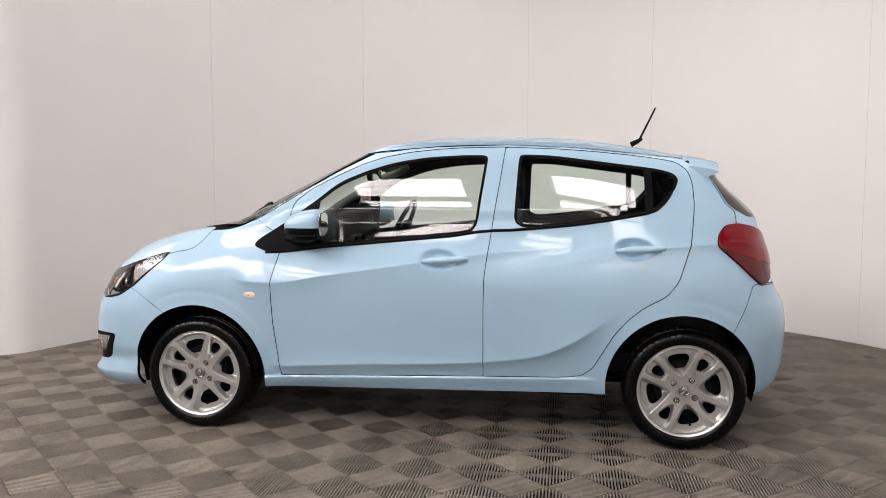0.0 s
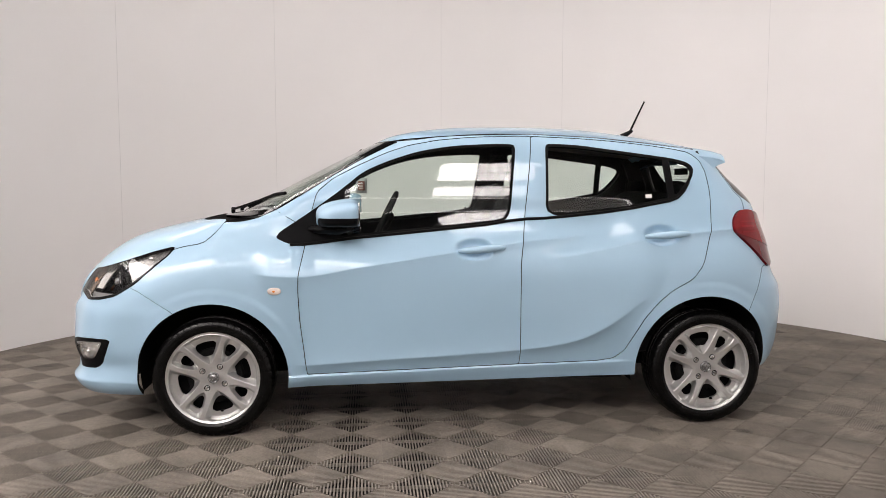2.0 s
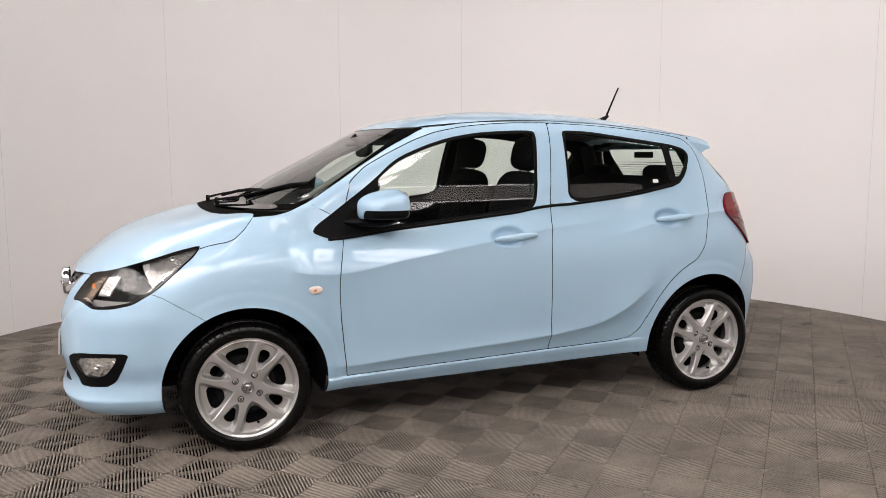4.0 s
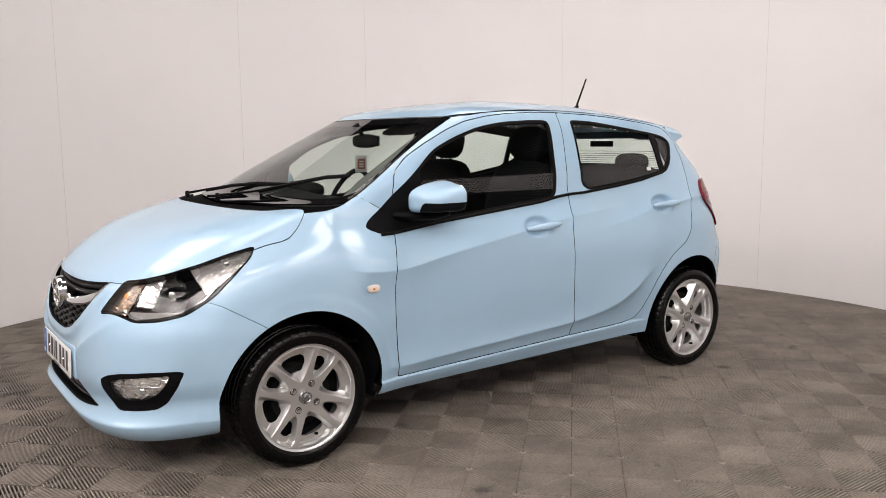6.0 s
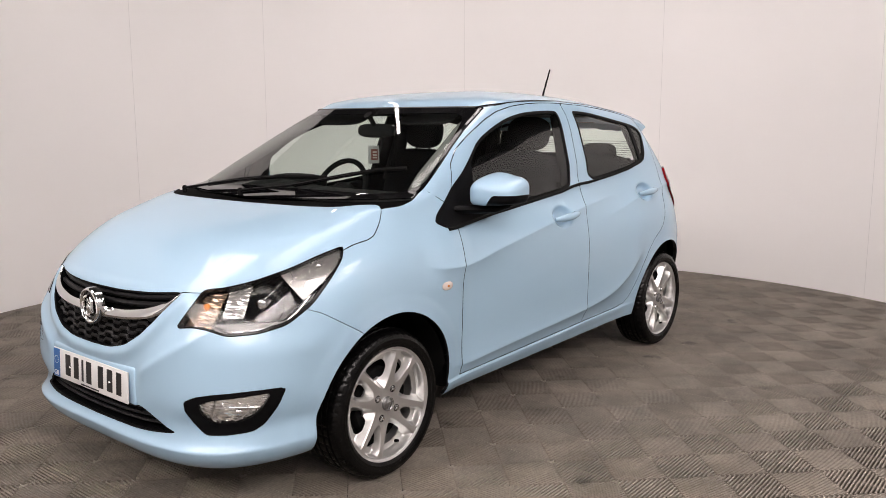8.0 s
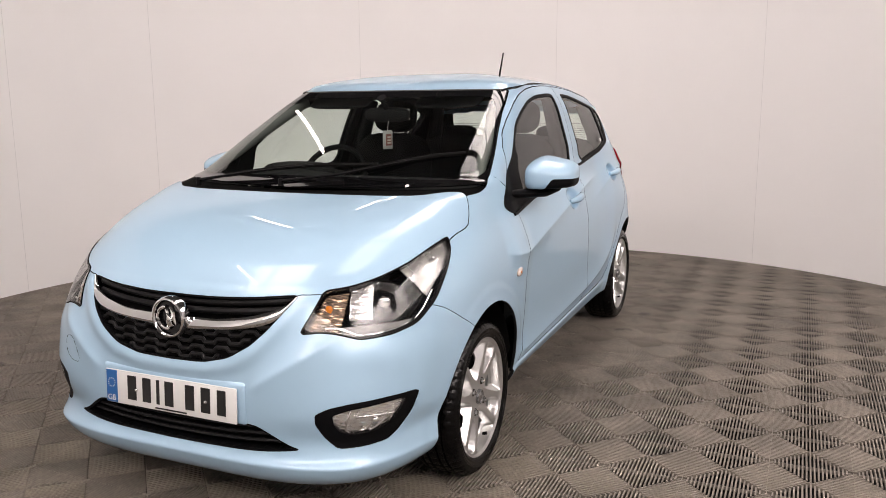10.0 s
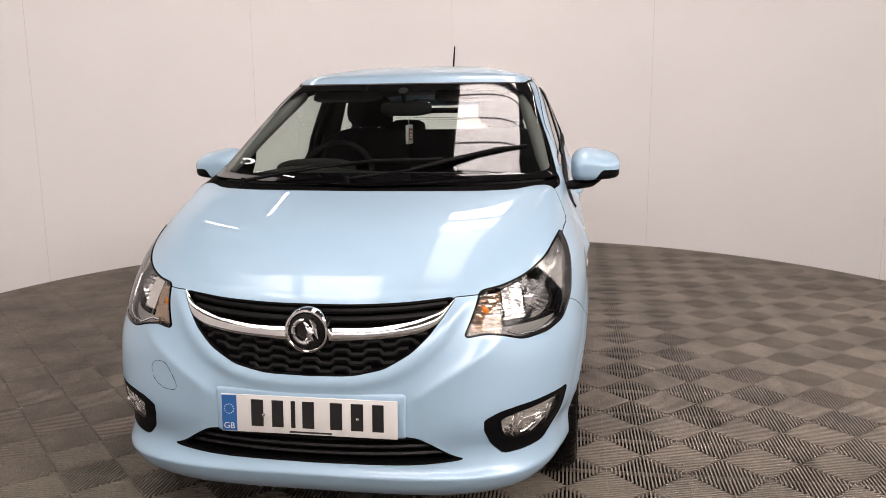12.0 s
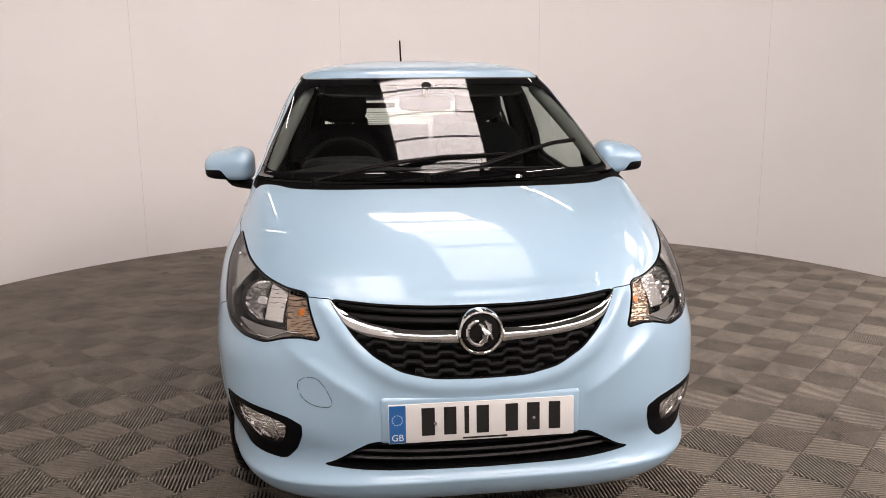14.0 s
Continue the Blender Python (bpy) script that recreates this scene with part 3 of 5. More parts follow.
REAR_DOOR = [(.2545, .326), (.254, .317), (.263, .3172), (.31, .318), (.640, .325), (.722, .337), (.772, .376), (.809, .442), (.864, .538), (.927, .613), (1.0, .672), (1.1, .725), (1.153, .792), (1.190, .897), (1.212, .96), (1.232, 1.138), (1.227, 1.246),
             (1.207, 1.304), (1.155, 1.343), (1.071, 1.36), (.934, 1.379), (.738, 1.399), (.569, 1.411), (.356, 1.4195), (.342, 1.42), (.341, 1.408), (.324, 1.273), (.295, 1.081), (.278, .948), (.258, .80), (.256, .643), (.256, .418), (.256, .37)]
HEADLAMP = [(.328, .658), (.380, .728), (.418, .777), (.492, .785), (.581, .804), (.697, .838), (.788, .871), (.874, .896), (.870, .855), (.838, .805), (.772, .722), (.690, .666), (.600, .646), (.500, .640), (.430, .660), (.385, .665)]
FOG_FRAME = [(.357, .396), (.355, .428), (.395, .447), (.453, .458), (.564, .466), (.686, .467), (.657, .405), (.612, .345), (.575, .322), (.500, .315), (.422, .313), (.385, .350)]
FOG_LENS = [(.408, .392), (.402, .424), (.45, .438), (.55, .448), (.640, .453), (.616, .412), (.584, .378), (.542, .358), (.465, .353), (.428, .364)]
LOWER_GRILLE = [(-.2, .392), (.300, .386), (.345, .362), (.405, .322), (.452, .308), (.33, .296), (.220, .291), (-.2, .286)]
HOOD = [(-2.0, -.2), (-2.0, .36), (-1.83, .44), (-1.79, .51), (-1.72, .595), (-1.62, .655), (-1.52, .690), (-1.42, .703), (-1.345, .703), (-1.235, .716), (-1.178, .697), (-1.140, .674), (-1.128, .645), (-1.165, .60),
        (-1.245, .53), (-1.285, .40), (-1.30, .20), (-1.305, -.2)]
SCREEN_FIELD = [(-1.14, 1.006), (-1.05, 1.011), (-.985, 1.026), (-.889, 1.068), (-.77, 1.140), (-.646, 1.217), (-.50, 1.302), (-.339, 1.382), (-.31, 1.392), (-.7, 1.392), (-1.6, 1.392), (-1.6, .9), (-1.30, .98)]
SCREEN_CLEAR = [(-.3, 1.362), (.30, 1.364), (.46, 1.366), (.517, 1.353), (.550, 1.31), (.599, 1.217), (.634, 1.14), (.656, 1.085), (.645, 1.056), (.56, 1.048), (.3, 1.054), (-.3, 1.056)]
ROOF = [(-1.2, 1.394), (-.31, 1.394), (-.22, 1.402), (-.125, 1.415), (.016, 1.427), (.153, 1.433), (.342, 1.433), (.569, 1.424), (.738, 1.412), (.934, 1.392), (1.071, 1.375), (1.20, 1.362), (1.215, 1.8), (-1.2, 1.8)]
TAIL_LAMP = [(1.331, .967), (1.339, 1.008), (1.372, 1.048), (1.428, 1.055), (1.513, 1.036), (1.585, .995), (1.605, .885), (1.592, .795), (1.545, .762), (1.502, .798), (1.419, .876), (1.336, .948)]
TAILGATE = [(1.205, 1.8), (1.225, 1.38), (1.250, 1.366), (1.269, 1.339), (1.303, 1.300), (1.345, 1.219), (1.384, 1.143), (1.424, 1.112), (1.428, 1.05), (1.50, .95), (1.55, .85), (1.56, .77), (2.2, .77), (2.2, 1.8)]
BACK_GLASS = [(1.309, 1.304), (1.353, 1.219), (1.392, 1.148), (1.431, 1.117), (1.491, 1.085), (1.56, 1.082), (2.0, 1.082), (2.0, 1.33), (1.45, 1.33)]
REAR_BUMPER = [(1.395, .545), (1.411, .577), (1.454, .664), (1.498, .778), (1.60, .765), (2.2, .765), (2.2, .1), (1.3, .1), (1.36, .45)]
FRONT_BUMPER = [(-2.2, .95), (-1.52, .692), (-1.381, .608), (-1.34, .58), (-1.30, .1), (-2.2, .1)]

ahead = lambda V: V[:, 0] < -1.2
low_front = lambda V: (V[:, 0] < -1.5) & (V[:, 2] < .60)
flank = lambda V: (V[:, 1] < -.35)

fw, rest = take(rest, outline(FRONT_WINDOW, side_chart, lambda V: V[:, 2] > .85), 0)
rw, rest = take(rest, outline(REAR_WINDOW, side_chart, lambda V: V[:, 2] > .95), 0)
fd, rest = take(rest, outline(FRONT_DOOR, side_chart, flank, 1, .12))
rd, rest = take(rest, outline(REAR_DOOR, side_chart, flank, 1, .15))
lamp, rest = take(rest, outline(HEADLAMP, corner_chart, ahead, 2, .14), .0015)
fog, rest = take(rest, outline(FOG_FRAME, corner_chart, low_front, 2, .13), .001)
grille_hole, rest = take(rest, outline(GRILLE, front_chart, ahead, 2, .12), 0)
low_hole, rest = take(rest, outline(LOWER_GRILLE, front_chart, lambda V: V[:, 0] < -1.5), 0)
hood_field = outline(HOOD, plan_chart, lambda V: V[:, 0] < -1.0, 1, .2)
hood, rest = take(rest, lambda V: np.maximum(hood_field(V), .730 + .037 * step(.37, .412, np.abs(V[:, 1])) - V[:, 2]), .0011)
screen, rest = take(rest, outline(SCREEN_FIELD, side_chart, lambda V: V[:, 2] > .97, 1, .15), .002)
roof, rest = take(rest, outline(ROOF, side_chart, lambda V: V[:, 2] > 1.3, 0), .0015)
tail_lamp, rest = take(rest, outline(TAIL_LAMP, side_chart, lambda V: V[:, 1] < -.40, 1, .18), .0015)
gate, rest = take(rest, outline(TAILGATE, side_chart, lambda V: V[:, 0] > 1.1, 1, .1))
back_glass, gate = take(gate, outline(BACK_GLASS, side_chart, lambda V: V[:, 0] > 1.1, 1, .1), .001)
rear_bumper, rest = take(rest, outline(REAR_BUMPER, side_chart, lambda V: V[:, 0] > 1.3, 1, .1), .0012)
front_bumper, rest = take(rest, outline(FRONT_BUMPER, side_chart, lambda V: V[:, 0] < -1.2, 0), .0010)
fender, rest = cut(rest, lambda V: np.where(V[:, 2] < 1.2, V[:, 0] + .74, .5))
sail, fw = cut(fw, lambda V: V[:, 0] + .62 + .1 * (1.15 - V[:, 2]))
clear_screen, frit = cut(screen, outline(SCREEN_CLEAR, front_chart))
cowl, frit = cut(frit, lambda V: V[:, 2] - 1.022 - .02 * np.abs(V[:, 1]))
fw_glass, fw_trim = cut(fw, lambda V: outline(FRONT_WINDOW, side_chart)(V) + .013)
fw_glass, sail_bar = cut(fw_glass, lambda V: -(V[:, 0] + .575 + .1 * (1.15 - V[:, 2])))
quarter_bar = lambda V: np.abs(V[:, 0] - 1.024 - .04 * (1.2 - V[:, 2])) - .017
rw_glass, rw_trim = cut(rw, lambda V: outline(REAR_WINDOW, side_chart)(V) + .013)
rw_bar, rw_glass = cut(rw_glass, quarter_bar)
quarter_glass, rw_glass = cut(rw_glass, lambda V: 1.024 - V[:, 0])

BODY = [PAINT, INNER]
panel("hood", whole(hood), BODY, car, "pale blue bonnet", .014)
panel("roof", whole(roof), [PAINT, HEADLINER], car, "pale blue roof panel", .03)
panel("front_bumper", whole(front_bumper), [PAINT, UNDER], car, "pale blue front bumper", .02)
panel("rear_bumper", whole(rear_bumper), [PAINT, UNDER], car, "pale blue rear bumper", .02)
tailgate = panel("tailgate", whole(gate), BODY, car, "pale blue tailgate with roof spoiler", .03)
glass_edge = lambda V: np.maximum(outline(BACK_GLASS, side_chart, None, 1, .1)(V) + .012, np.abs(V[:, 1]) - .50 + .3 * (V[:, 2] - 1.1))
clear_back, back_border = cut(back_glass, glass_edge)
rear_window = sheet("rear_window", whole(clear_back), WINDOW, tailgate, "dark rear window")
panel("rear_border", whole(back_border), FRIT, rear_window, "black printed border", .004)
windscreen = sheet("windscreen", whole(clear_screen), SCREEN, car, "clear raked windscreen")
panel("screen_border", whole(frit), FRIT, windscreen, "black printed border", .004)
panel("cowl", whole(cowl), COWL, car, "black plastic scuttle below the windscreen", .01, -.012)
for hand, flip in (("left", lambda m: m), ("right", mirror)):
    panel("front_fender", flip(fender), BODY, car, "", .012)
    panel("body_side", flip(rest), BODY, car, "pale blue sill, pillars and rear quarter", .02)
    door = panel("front_door", flip(fd), BODY, car, "pale blue front door", .03)
    sheet("window_glass", flip(fw_glass), WINDOW, door, "", -.004)
    panel("window_trim", flip(fw_trim), [SEAL, INNER], door, "black window frame", .012, .001)
    panel("mirror_sail", flip(sail), [BLACK, INNER], door, "black triangle at the mirror", .012, .002)
    panel("window_bar", flip(sail_bar), [BLACK, INNER], door, "", .012, .001)
    door2 = panel("rear_door", flip(rd), BODY, car, "pale blue rear door", .03)
    sheet("window_glass", flip(rw_glass), WINDOW, door2, "", -.004)
    sheet("quarter_glass", flip(quarter_glass), WINDOW, door2, "", -.004)
    panel("window_trim", flip(rw_trim), [SEAL, INNER], door2, "black window frame", .012, .001)
    panel("window_bar", flip(rw_bar), [BLACK, INNER], door2, "", .012, .001)
    tail_thing = empty("tail_lamp", car, "red tail lamp with a darker lower lens")
    tail_low, tail_up = cut(tail_lamp, lambda V: V[:, 2] - .905 + .35 * (V[:, 0] - 1.45))
    panel("upper_lens", flip(tail_up), [TAIL_RED, TAIL_RED], tail_thing, "bright red lens", .02, .014)
    panel("lower_lens", flip(tail_low), [TAIL_DARK, TAIL_DARK], tail_thing, "dark red lens", .02, .012)
    for zl in (.945, .968, .991):
        strip = cut(cut(tail_up, lambda V: np.abs(V[:, 2] - zl) - .004)[0], lambda V: np.abs(V[:, 0] - 1.425) - .05)[0]
        panel("lamp_bar", flip(strip), [TAIL_BAR, TAIL_BAR], tail_thing, "", .004, .0155)
    for cx, cz in (FRONT_ARCH, REAR_ARCH):
        bm, rowsv = bmesh.new(), []
        for i in range(33):
            an = radians(-14 + 208 * i / 32)
            y0, y1 = (-.738, -.20) if hand == "left" else (.738, .20)
            rr = ARCH_RADIUS + .006
            y0 *= 1 - .10 * float(step(1.25, 1.5, abs(cx + rr * math.cos(an)))) * (cx > 0) - .04 * float(step(-1.3, -1.5, cx + rr * math.cos(an))) * (cx < 0)
            y0 *= 1 - .08 * (1 - float(step(.27, .36, cz + rr * math.sin(an))))
            rowsv.append((bm.verts.new((cx + rr * math.cos(an), y0, cz + rr * math.sin(an))), bm.verts.new((cx + rr * math.cos(an), y1, cz + rr * math.sin(an)))))
        for p, q in zip(rowsv, rowsv[1:]):
            bm.faces.new((p[0], p[1], q[1], q[0]))
        part("arch_liner", bm, UNDER, car)
bm = bmesh.new()
add_box(bm, -1.70, 1.6, -.40, .40, .22, .34, .03)
add_box(bm, -.80, .80, -.69, .69, .225, .33, .02)
add_box(bm, -1.74, -1.0, -.46, .46, .30, .80, .06)
part("underbody", bm, UNDER, car, "dark underside of the car")


# ---- wheels ----
def blob(bm, centre, half, power=2.6, n=20, m=None):
    """A rounded block: a superellipsoid."""
    rows = []
    for i in range(n + 1):
        th = math.pi * i / n - math.pi / 2
        ct, st = math.cos(th), math.sin(th)
        row = []
        for j in range(2 * n):
            ph = math.pi * j / n
            d = Vector((ct * math.cos(ph), ct * math.sin(ph), st))
            k = (abs(d.x) ** power + abs(d.y) ** power + abs(d.z) ** power) ** (-1 / power)
            co = Vector((d.x * k * half[0], d.y * k * half[1], d.z * k * half[2]))
            row.append(bm.verts.new((m @ co if m else co) + Vector(centre)))
        rows.append(row)
    for a, b in zip(rows, rows[1:]):
        for j in range(2 * n):
            bm.faces.new((a[j], a[(j + 1) % (2 * n)], b[(j + 1) % (2 * n)], b[j]))
    bmesh.ops.remove_doubles(bm, verts=bm.verts, dist=1e-6)


def tyre_mesh(bm):
    profile = [(.188, -.060), (.197, -.072), (.206, -.078), (.2175, -.0815), (.218, -.0830), (.2205, -.0832), (.221, -.0822), (.232, -.0832), (.2325, -.0845), (.2345, -.0846), (.235, -.0835), (.240, -.0835), (.2405, -.0828), (.256, -.0795), (.266, -.073), (.2735, -.064), (.2775, -.052), (.2785, -.046), (.2725, -.044), (.2725, -.038), (.2795, -.036),
               (.280, -.022), (.274, -.020), (.274, -.014), (.2805, -.012)]
    profile = [(.205 + (r - .188) * .854, h * 1.12) for r, h in profile]
    profile += [(r, -h) for r, h in profile[::-1]]
    n, rows = 288, []
    for i in range(n):
        a, row = 2 * math.pi * i / n, []
        for r, h in profile:
            groove = (i + (3 if h > 0 else 0)) % 6 == 0
            if r > .266 and groove and abs(h) > .053:
                r -= .0035
            elif r > .279 and abs(h) < .045 and (i + 2) % 6 == 0:
                r -= .003
            row.append(bm.verts.new((r * math.cos(a), h, r * math.sin(a))))
        rows.append(row)
    for i in range(n):
        a, b = rows[i], rows[(i + 1) % n]
        for j in range(len(profile) - 1):
            bm.faces.new((a[j], a[j + 1], b[j + 1], b[j]))


def ring_of(points, turn):
    c, s = 1.045 * math.cos(turn), 1.045 * math.sin(turn)
    return [(x * c - y * s, x * s + y * c) for x, y in points]


def both(points):
    """An outline from its right half, mirrored to the left."""
    return points + [(-x, y) for x, y in points[::-1] if abs(x) > 1e-6]


POCKET = both([(0, .056), (.020, .074), (.047, .112), (.078, .157), (.068, .175), (.032, .187), (0, .190)])
WINDOW_HOLE = both([(0, .085), (.019, .091), (.038, .117), (.044, .135), (.034, .146), (0, .150)])
SLOT = both([(0, .072), (.014, .088), (.033, .148), (.030, .175), (0, .187)])
SLOT_HOLE = both([(0, .094), (.010, .102), (.021, .136), (.016, .148), (0, .152)])


def wheel_face():
    """The silver face: eight spokes in pairs, with sunk pockets and holes between them."""
    nr, na = 92, 384
    r = np.concatenate([np.linspace(.0, .05, 10), np.linspace(.054, .197, nr - 10)])
    a = np.arange(na) * 2 * np.pi / na
    x, z = np.outer(r, np.cos(a)), np.outer(r, np.sin(a))
    P = np.c_[x.ravel(), z.ravel()]
    uv = lambda V: V[:, :2]
    flat = np.c_[P, np.zeros(len(P))]
    rr = np.hypot(P[:, 0], P[:, 1])
    y = -.014 + .012 * step(.04, .19, rr)
    y -= .010 * step(.189, .197, rr) ** 2
    holes = None
    for k in range(4):
        for shape, hole, turn, deep, soft in ((POCKET, WINDOW_HOLE, 0, .036, .019), (SLOT, SLOT_HOLE, math.pi / 4, .030, .011)):
            d = outline(ring_of(shape, turn + k * math.pi / 2), uv, None, 1, .16)(flat)
            y -= deep * np.clip((.001 - d) / soft, 0, 1) * (1 - step(.181, .188, rr))
            h = outline(ring_of(hole, turn + k * math.pi / 2), uv, None, 2, .15)
            holes = h if holes is None else (lambda V, f=holes, g=h: np.minimum(f(V), g(V)))
    ids = np.arange(nr * na).reshape(nr, na)
    p, q = ids[:-1], ids[1:]
    T = np.concatenate([np.c_[p.ravel(), q.ravel(), np.roll(q, -1, 1).ravel()], np.c_[p.ravel(), np.roll(q, -1, 1).ravel(), np.roll(p, -1, 1).ravel()]])
    V = np.c_[P[:, 0], P[:, 1], y]
    key = np.round(V, 5)
    _, first, inv = np.unique(key, axis=0, return_index=True, return_inverse=True)
    T = inv.reshape(-1)[T]
    T = T[(T[:, 0] != T[:, 1]) & (T[:, 1] != T[:, 2]) & (T[:, 0] != T[:, 2])]
    V = V[first]
    V, T = cut((V, T), holes)[1]
    return np.c_[V[:, 0], -V[:, 2], V[:, 1]], T


def build_wheel():
    wheel = empty("wheel", None, "black tyre on a silver eight-spoke wheel with four chrome bolts")
    bm = bmesh.new()
    tyre_mesh(bm)
    bmesh.ops.translate(bm, verts=bm.verts, vec=(0, .082, 0))
    part("tyre", bm, RUBBER, wheel, "black rubber tyre with grooved tread", 30)
    V, T = wheel_face()
    n = vertex_normals(V, T)
    if n[:, 1].mean() > 0:
        T = T[:, ::-1]
    panel("rim", (V, T), [ALLOY, ALLOY], wheel, "silver painted spoked wheel trim", .008, 0, 55)
    bm = bmesh.new()
    lathe(bm, [(.196, .0), (.190, .02), (.178, .035), (.176, .13)], 64)
    part("rim_barrel", bm, ALLOY, wheel)
    bm = bmesh.new()
    lathe(bm, [(r / 1.085, h) for r, h in ((.206, .004), (.211, .000), (.2155, -.002), (.2190, -.003), (.2208, .000), (.2208, .02))], 96)
    part("rim_lip", bm, ALLOY, wheel, "silver lip of the wheel against the tyre")
    bm = bmesh.new()
    lathe(bm, [(.0, .055), (.115, .055), (.120, .062), (.120, .09), (.175, .10)], 48)
    part("brake_drum", bm, UNDER, wheel)
    bm = bmesh.new()
    lathe(bm, [(.0, .002), (.008, .001), (.013, .004), (.017, .005), (.0205, .002), (.0235, .003), (.0250, .010), (.0250, .018)], 40)
    part("centre_cap", bm, WHEEL_CAP, wheel, "round dark grey centre cap")
    for k in range(4):
        an = radians(45 + 90 * k)
        bm = bmesh.new()
        lathe(bm, [(.0, -.001), (.006, -.001), (.0085, .002), (.0090, .016)], 6, centre=(.054 * math.cos(an), .004, .054 * math.sin(an)))
        part("bolt", bm, CHROME, wheel, "", 25)
        bm = bmesh.new()
        lathe(bm, [(.0090, .0095), (.0125, .0085), (.0140, .0115), (.0140, .02)], 20, centre=(.054 * math.cos(an), .004, .054 * math.sin(an)))
        part("bolt_seat", bm, GLOSS_BLACK, wheel)
    bm = bmesh.new()
    tube(bm, [(0, .012, -.150), (0, -.004, -.146)], .0055, 8)
    part("valve", bm, BLACK, wheel)
    for ob in wheel.children:
        if not ob.name.startswith("tyre"):
            ob.data.transform(Matrix.Diagonal((1.085, 1, 1.085, 1)))
    return wheel


first_wheel = build_wheel()
first_wheel.matrix_basis = pose(FRONT_WHEEL[0], -.752, FRONT_WHEEL[1], 0, -14, 0)
wheels = [first_wheel, copy_thing(first_wheel, pose(REAR_WHEEL[0], -.752, REAR_WHEEL[1], 0, -10, 0)), copy_thing(first_wheel, pose(FRONT_WHEEL[0], .752, FRONT_WHEEL[1], 0, 20, 180)),
          copy_thing(first_wheel, pose(REAR_WHEEL[0], .752, REAR_WHEEL[1], 0, 33, 180))]
for w in wheels:
    w.parent = car



# ---- lamps, grille and plate ----
def front_x(y, level, out=0.0):
    """Where the front skin stands at a height, for a distance from the middle."""
    x, w = skin_outline(level)
    k = int(len(x) * .62)
    return float(np.interp(abs(y), w[k:][::-1], x[k:][::-1])) - out


def bowl(bm, centre, aim, radius, depth, n=44, rings=10):
    """A lamp's hollow reflector that opens along aim."""
    q = Vector(aim).to_track_quat("Z", "Y").to_matrix()
    rows = []
    for i in range(rings + 1):
        r = radius * (.12 + .88 * i / rings)
        z = depth * ((r / radius) ** 2 - 1)
        rows.append([bm.verts.new(Vector(centre) + q @ Vector((r * math.cos(2 * math.pi * k / n), r * math.sin(2 * math.pi * k / n) * .86, z + (.005 if k % 2 == 0 and 2 < i < rings else 0)))) for k in range(n)])
    for a, b in zip(rows, rows[1:]):
        for k in range(n):
            bm.faces.new((a[k], a[(k + 1) % n], b[(k + 1) % n], b[k]))
    bm.faces.new(rows[0])


def flipped(points, s):
    return [(x, y * s, z) for x, y, z in points]


in_lamp = outline(HEADLAMP, corner_chart, None, 2, .14)
lamp_low = lambda V: step(.02, -.03, V[:, 2] - .73 - .49 * (corner_chart(V)[:, 0] - .668))
lamp_edge, lamp_clear = cut(lamp, lambda V: -(in_lamp(V) + .004 + .007 * lamp_low(V)))
across = lambda V: corner_chart(V)[:, 0]
inner_zone = cut(cut(lamp_clear, lambda V: across(V) - .466 - .45 * (V[:, 2] - .72))[0], lambda V: in_lamp(V) + .009)[0]
plate_zone = cut(cut(lamp_clear, lambda V: np.abs(across(V) - .522 - .25 * (V[:, 2] - .735)) - .036)[0], lambda V: np.maximum(.700 - V[:, 2], in_lamp(V) + .006))[0]
outer_zone = cut(cut(lamp_clear, lambda V: .700 - across(V) + .9 * (.79 - V[:, 2]))[0], lambda V: in_lamp(V) + .005 + .022 * lamp_low(V))[0]
tray_zone = cut(cut(lamp_clear, lambda V: V[:, 2] - .682)[0], lambda V: np.maximum(np.abs(across(V) - .575) - .125, in_lamp(V) + .008))[0]
in_fog = outline(FOG_LENS, corner_chart, None, 2, .14)
fog_lens, fog_frame = cut(fog, in_fog)

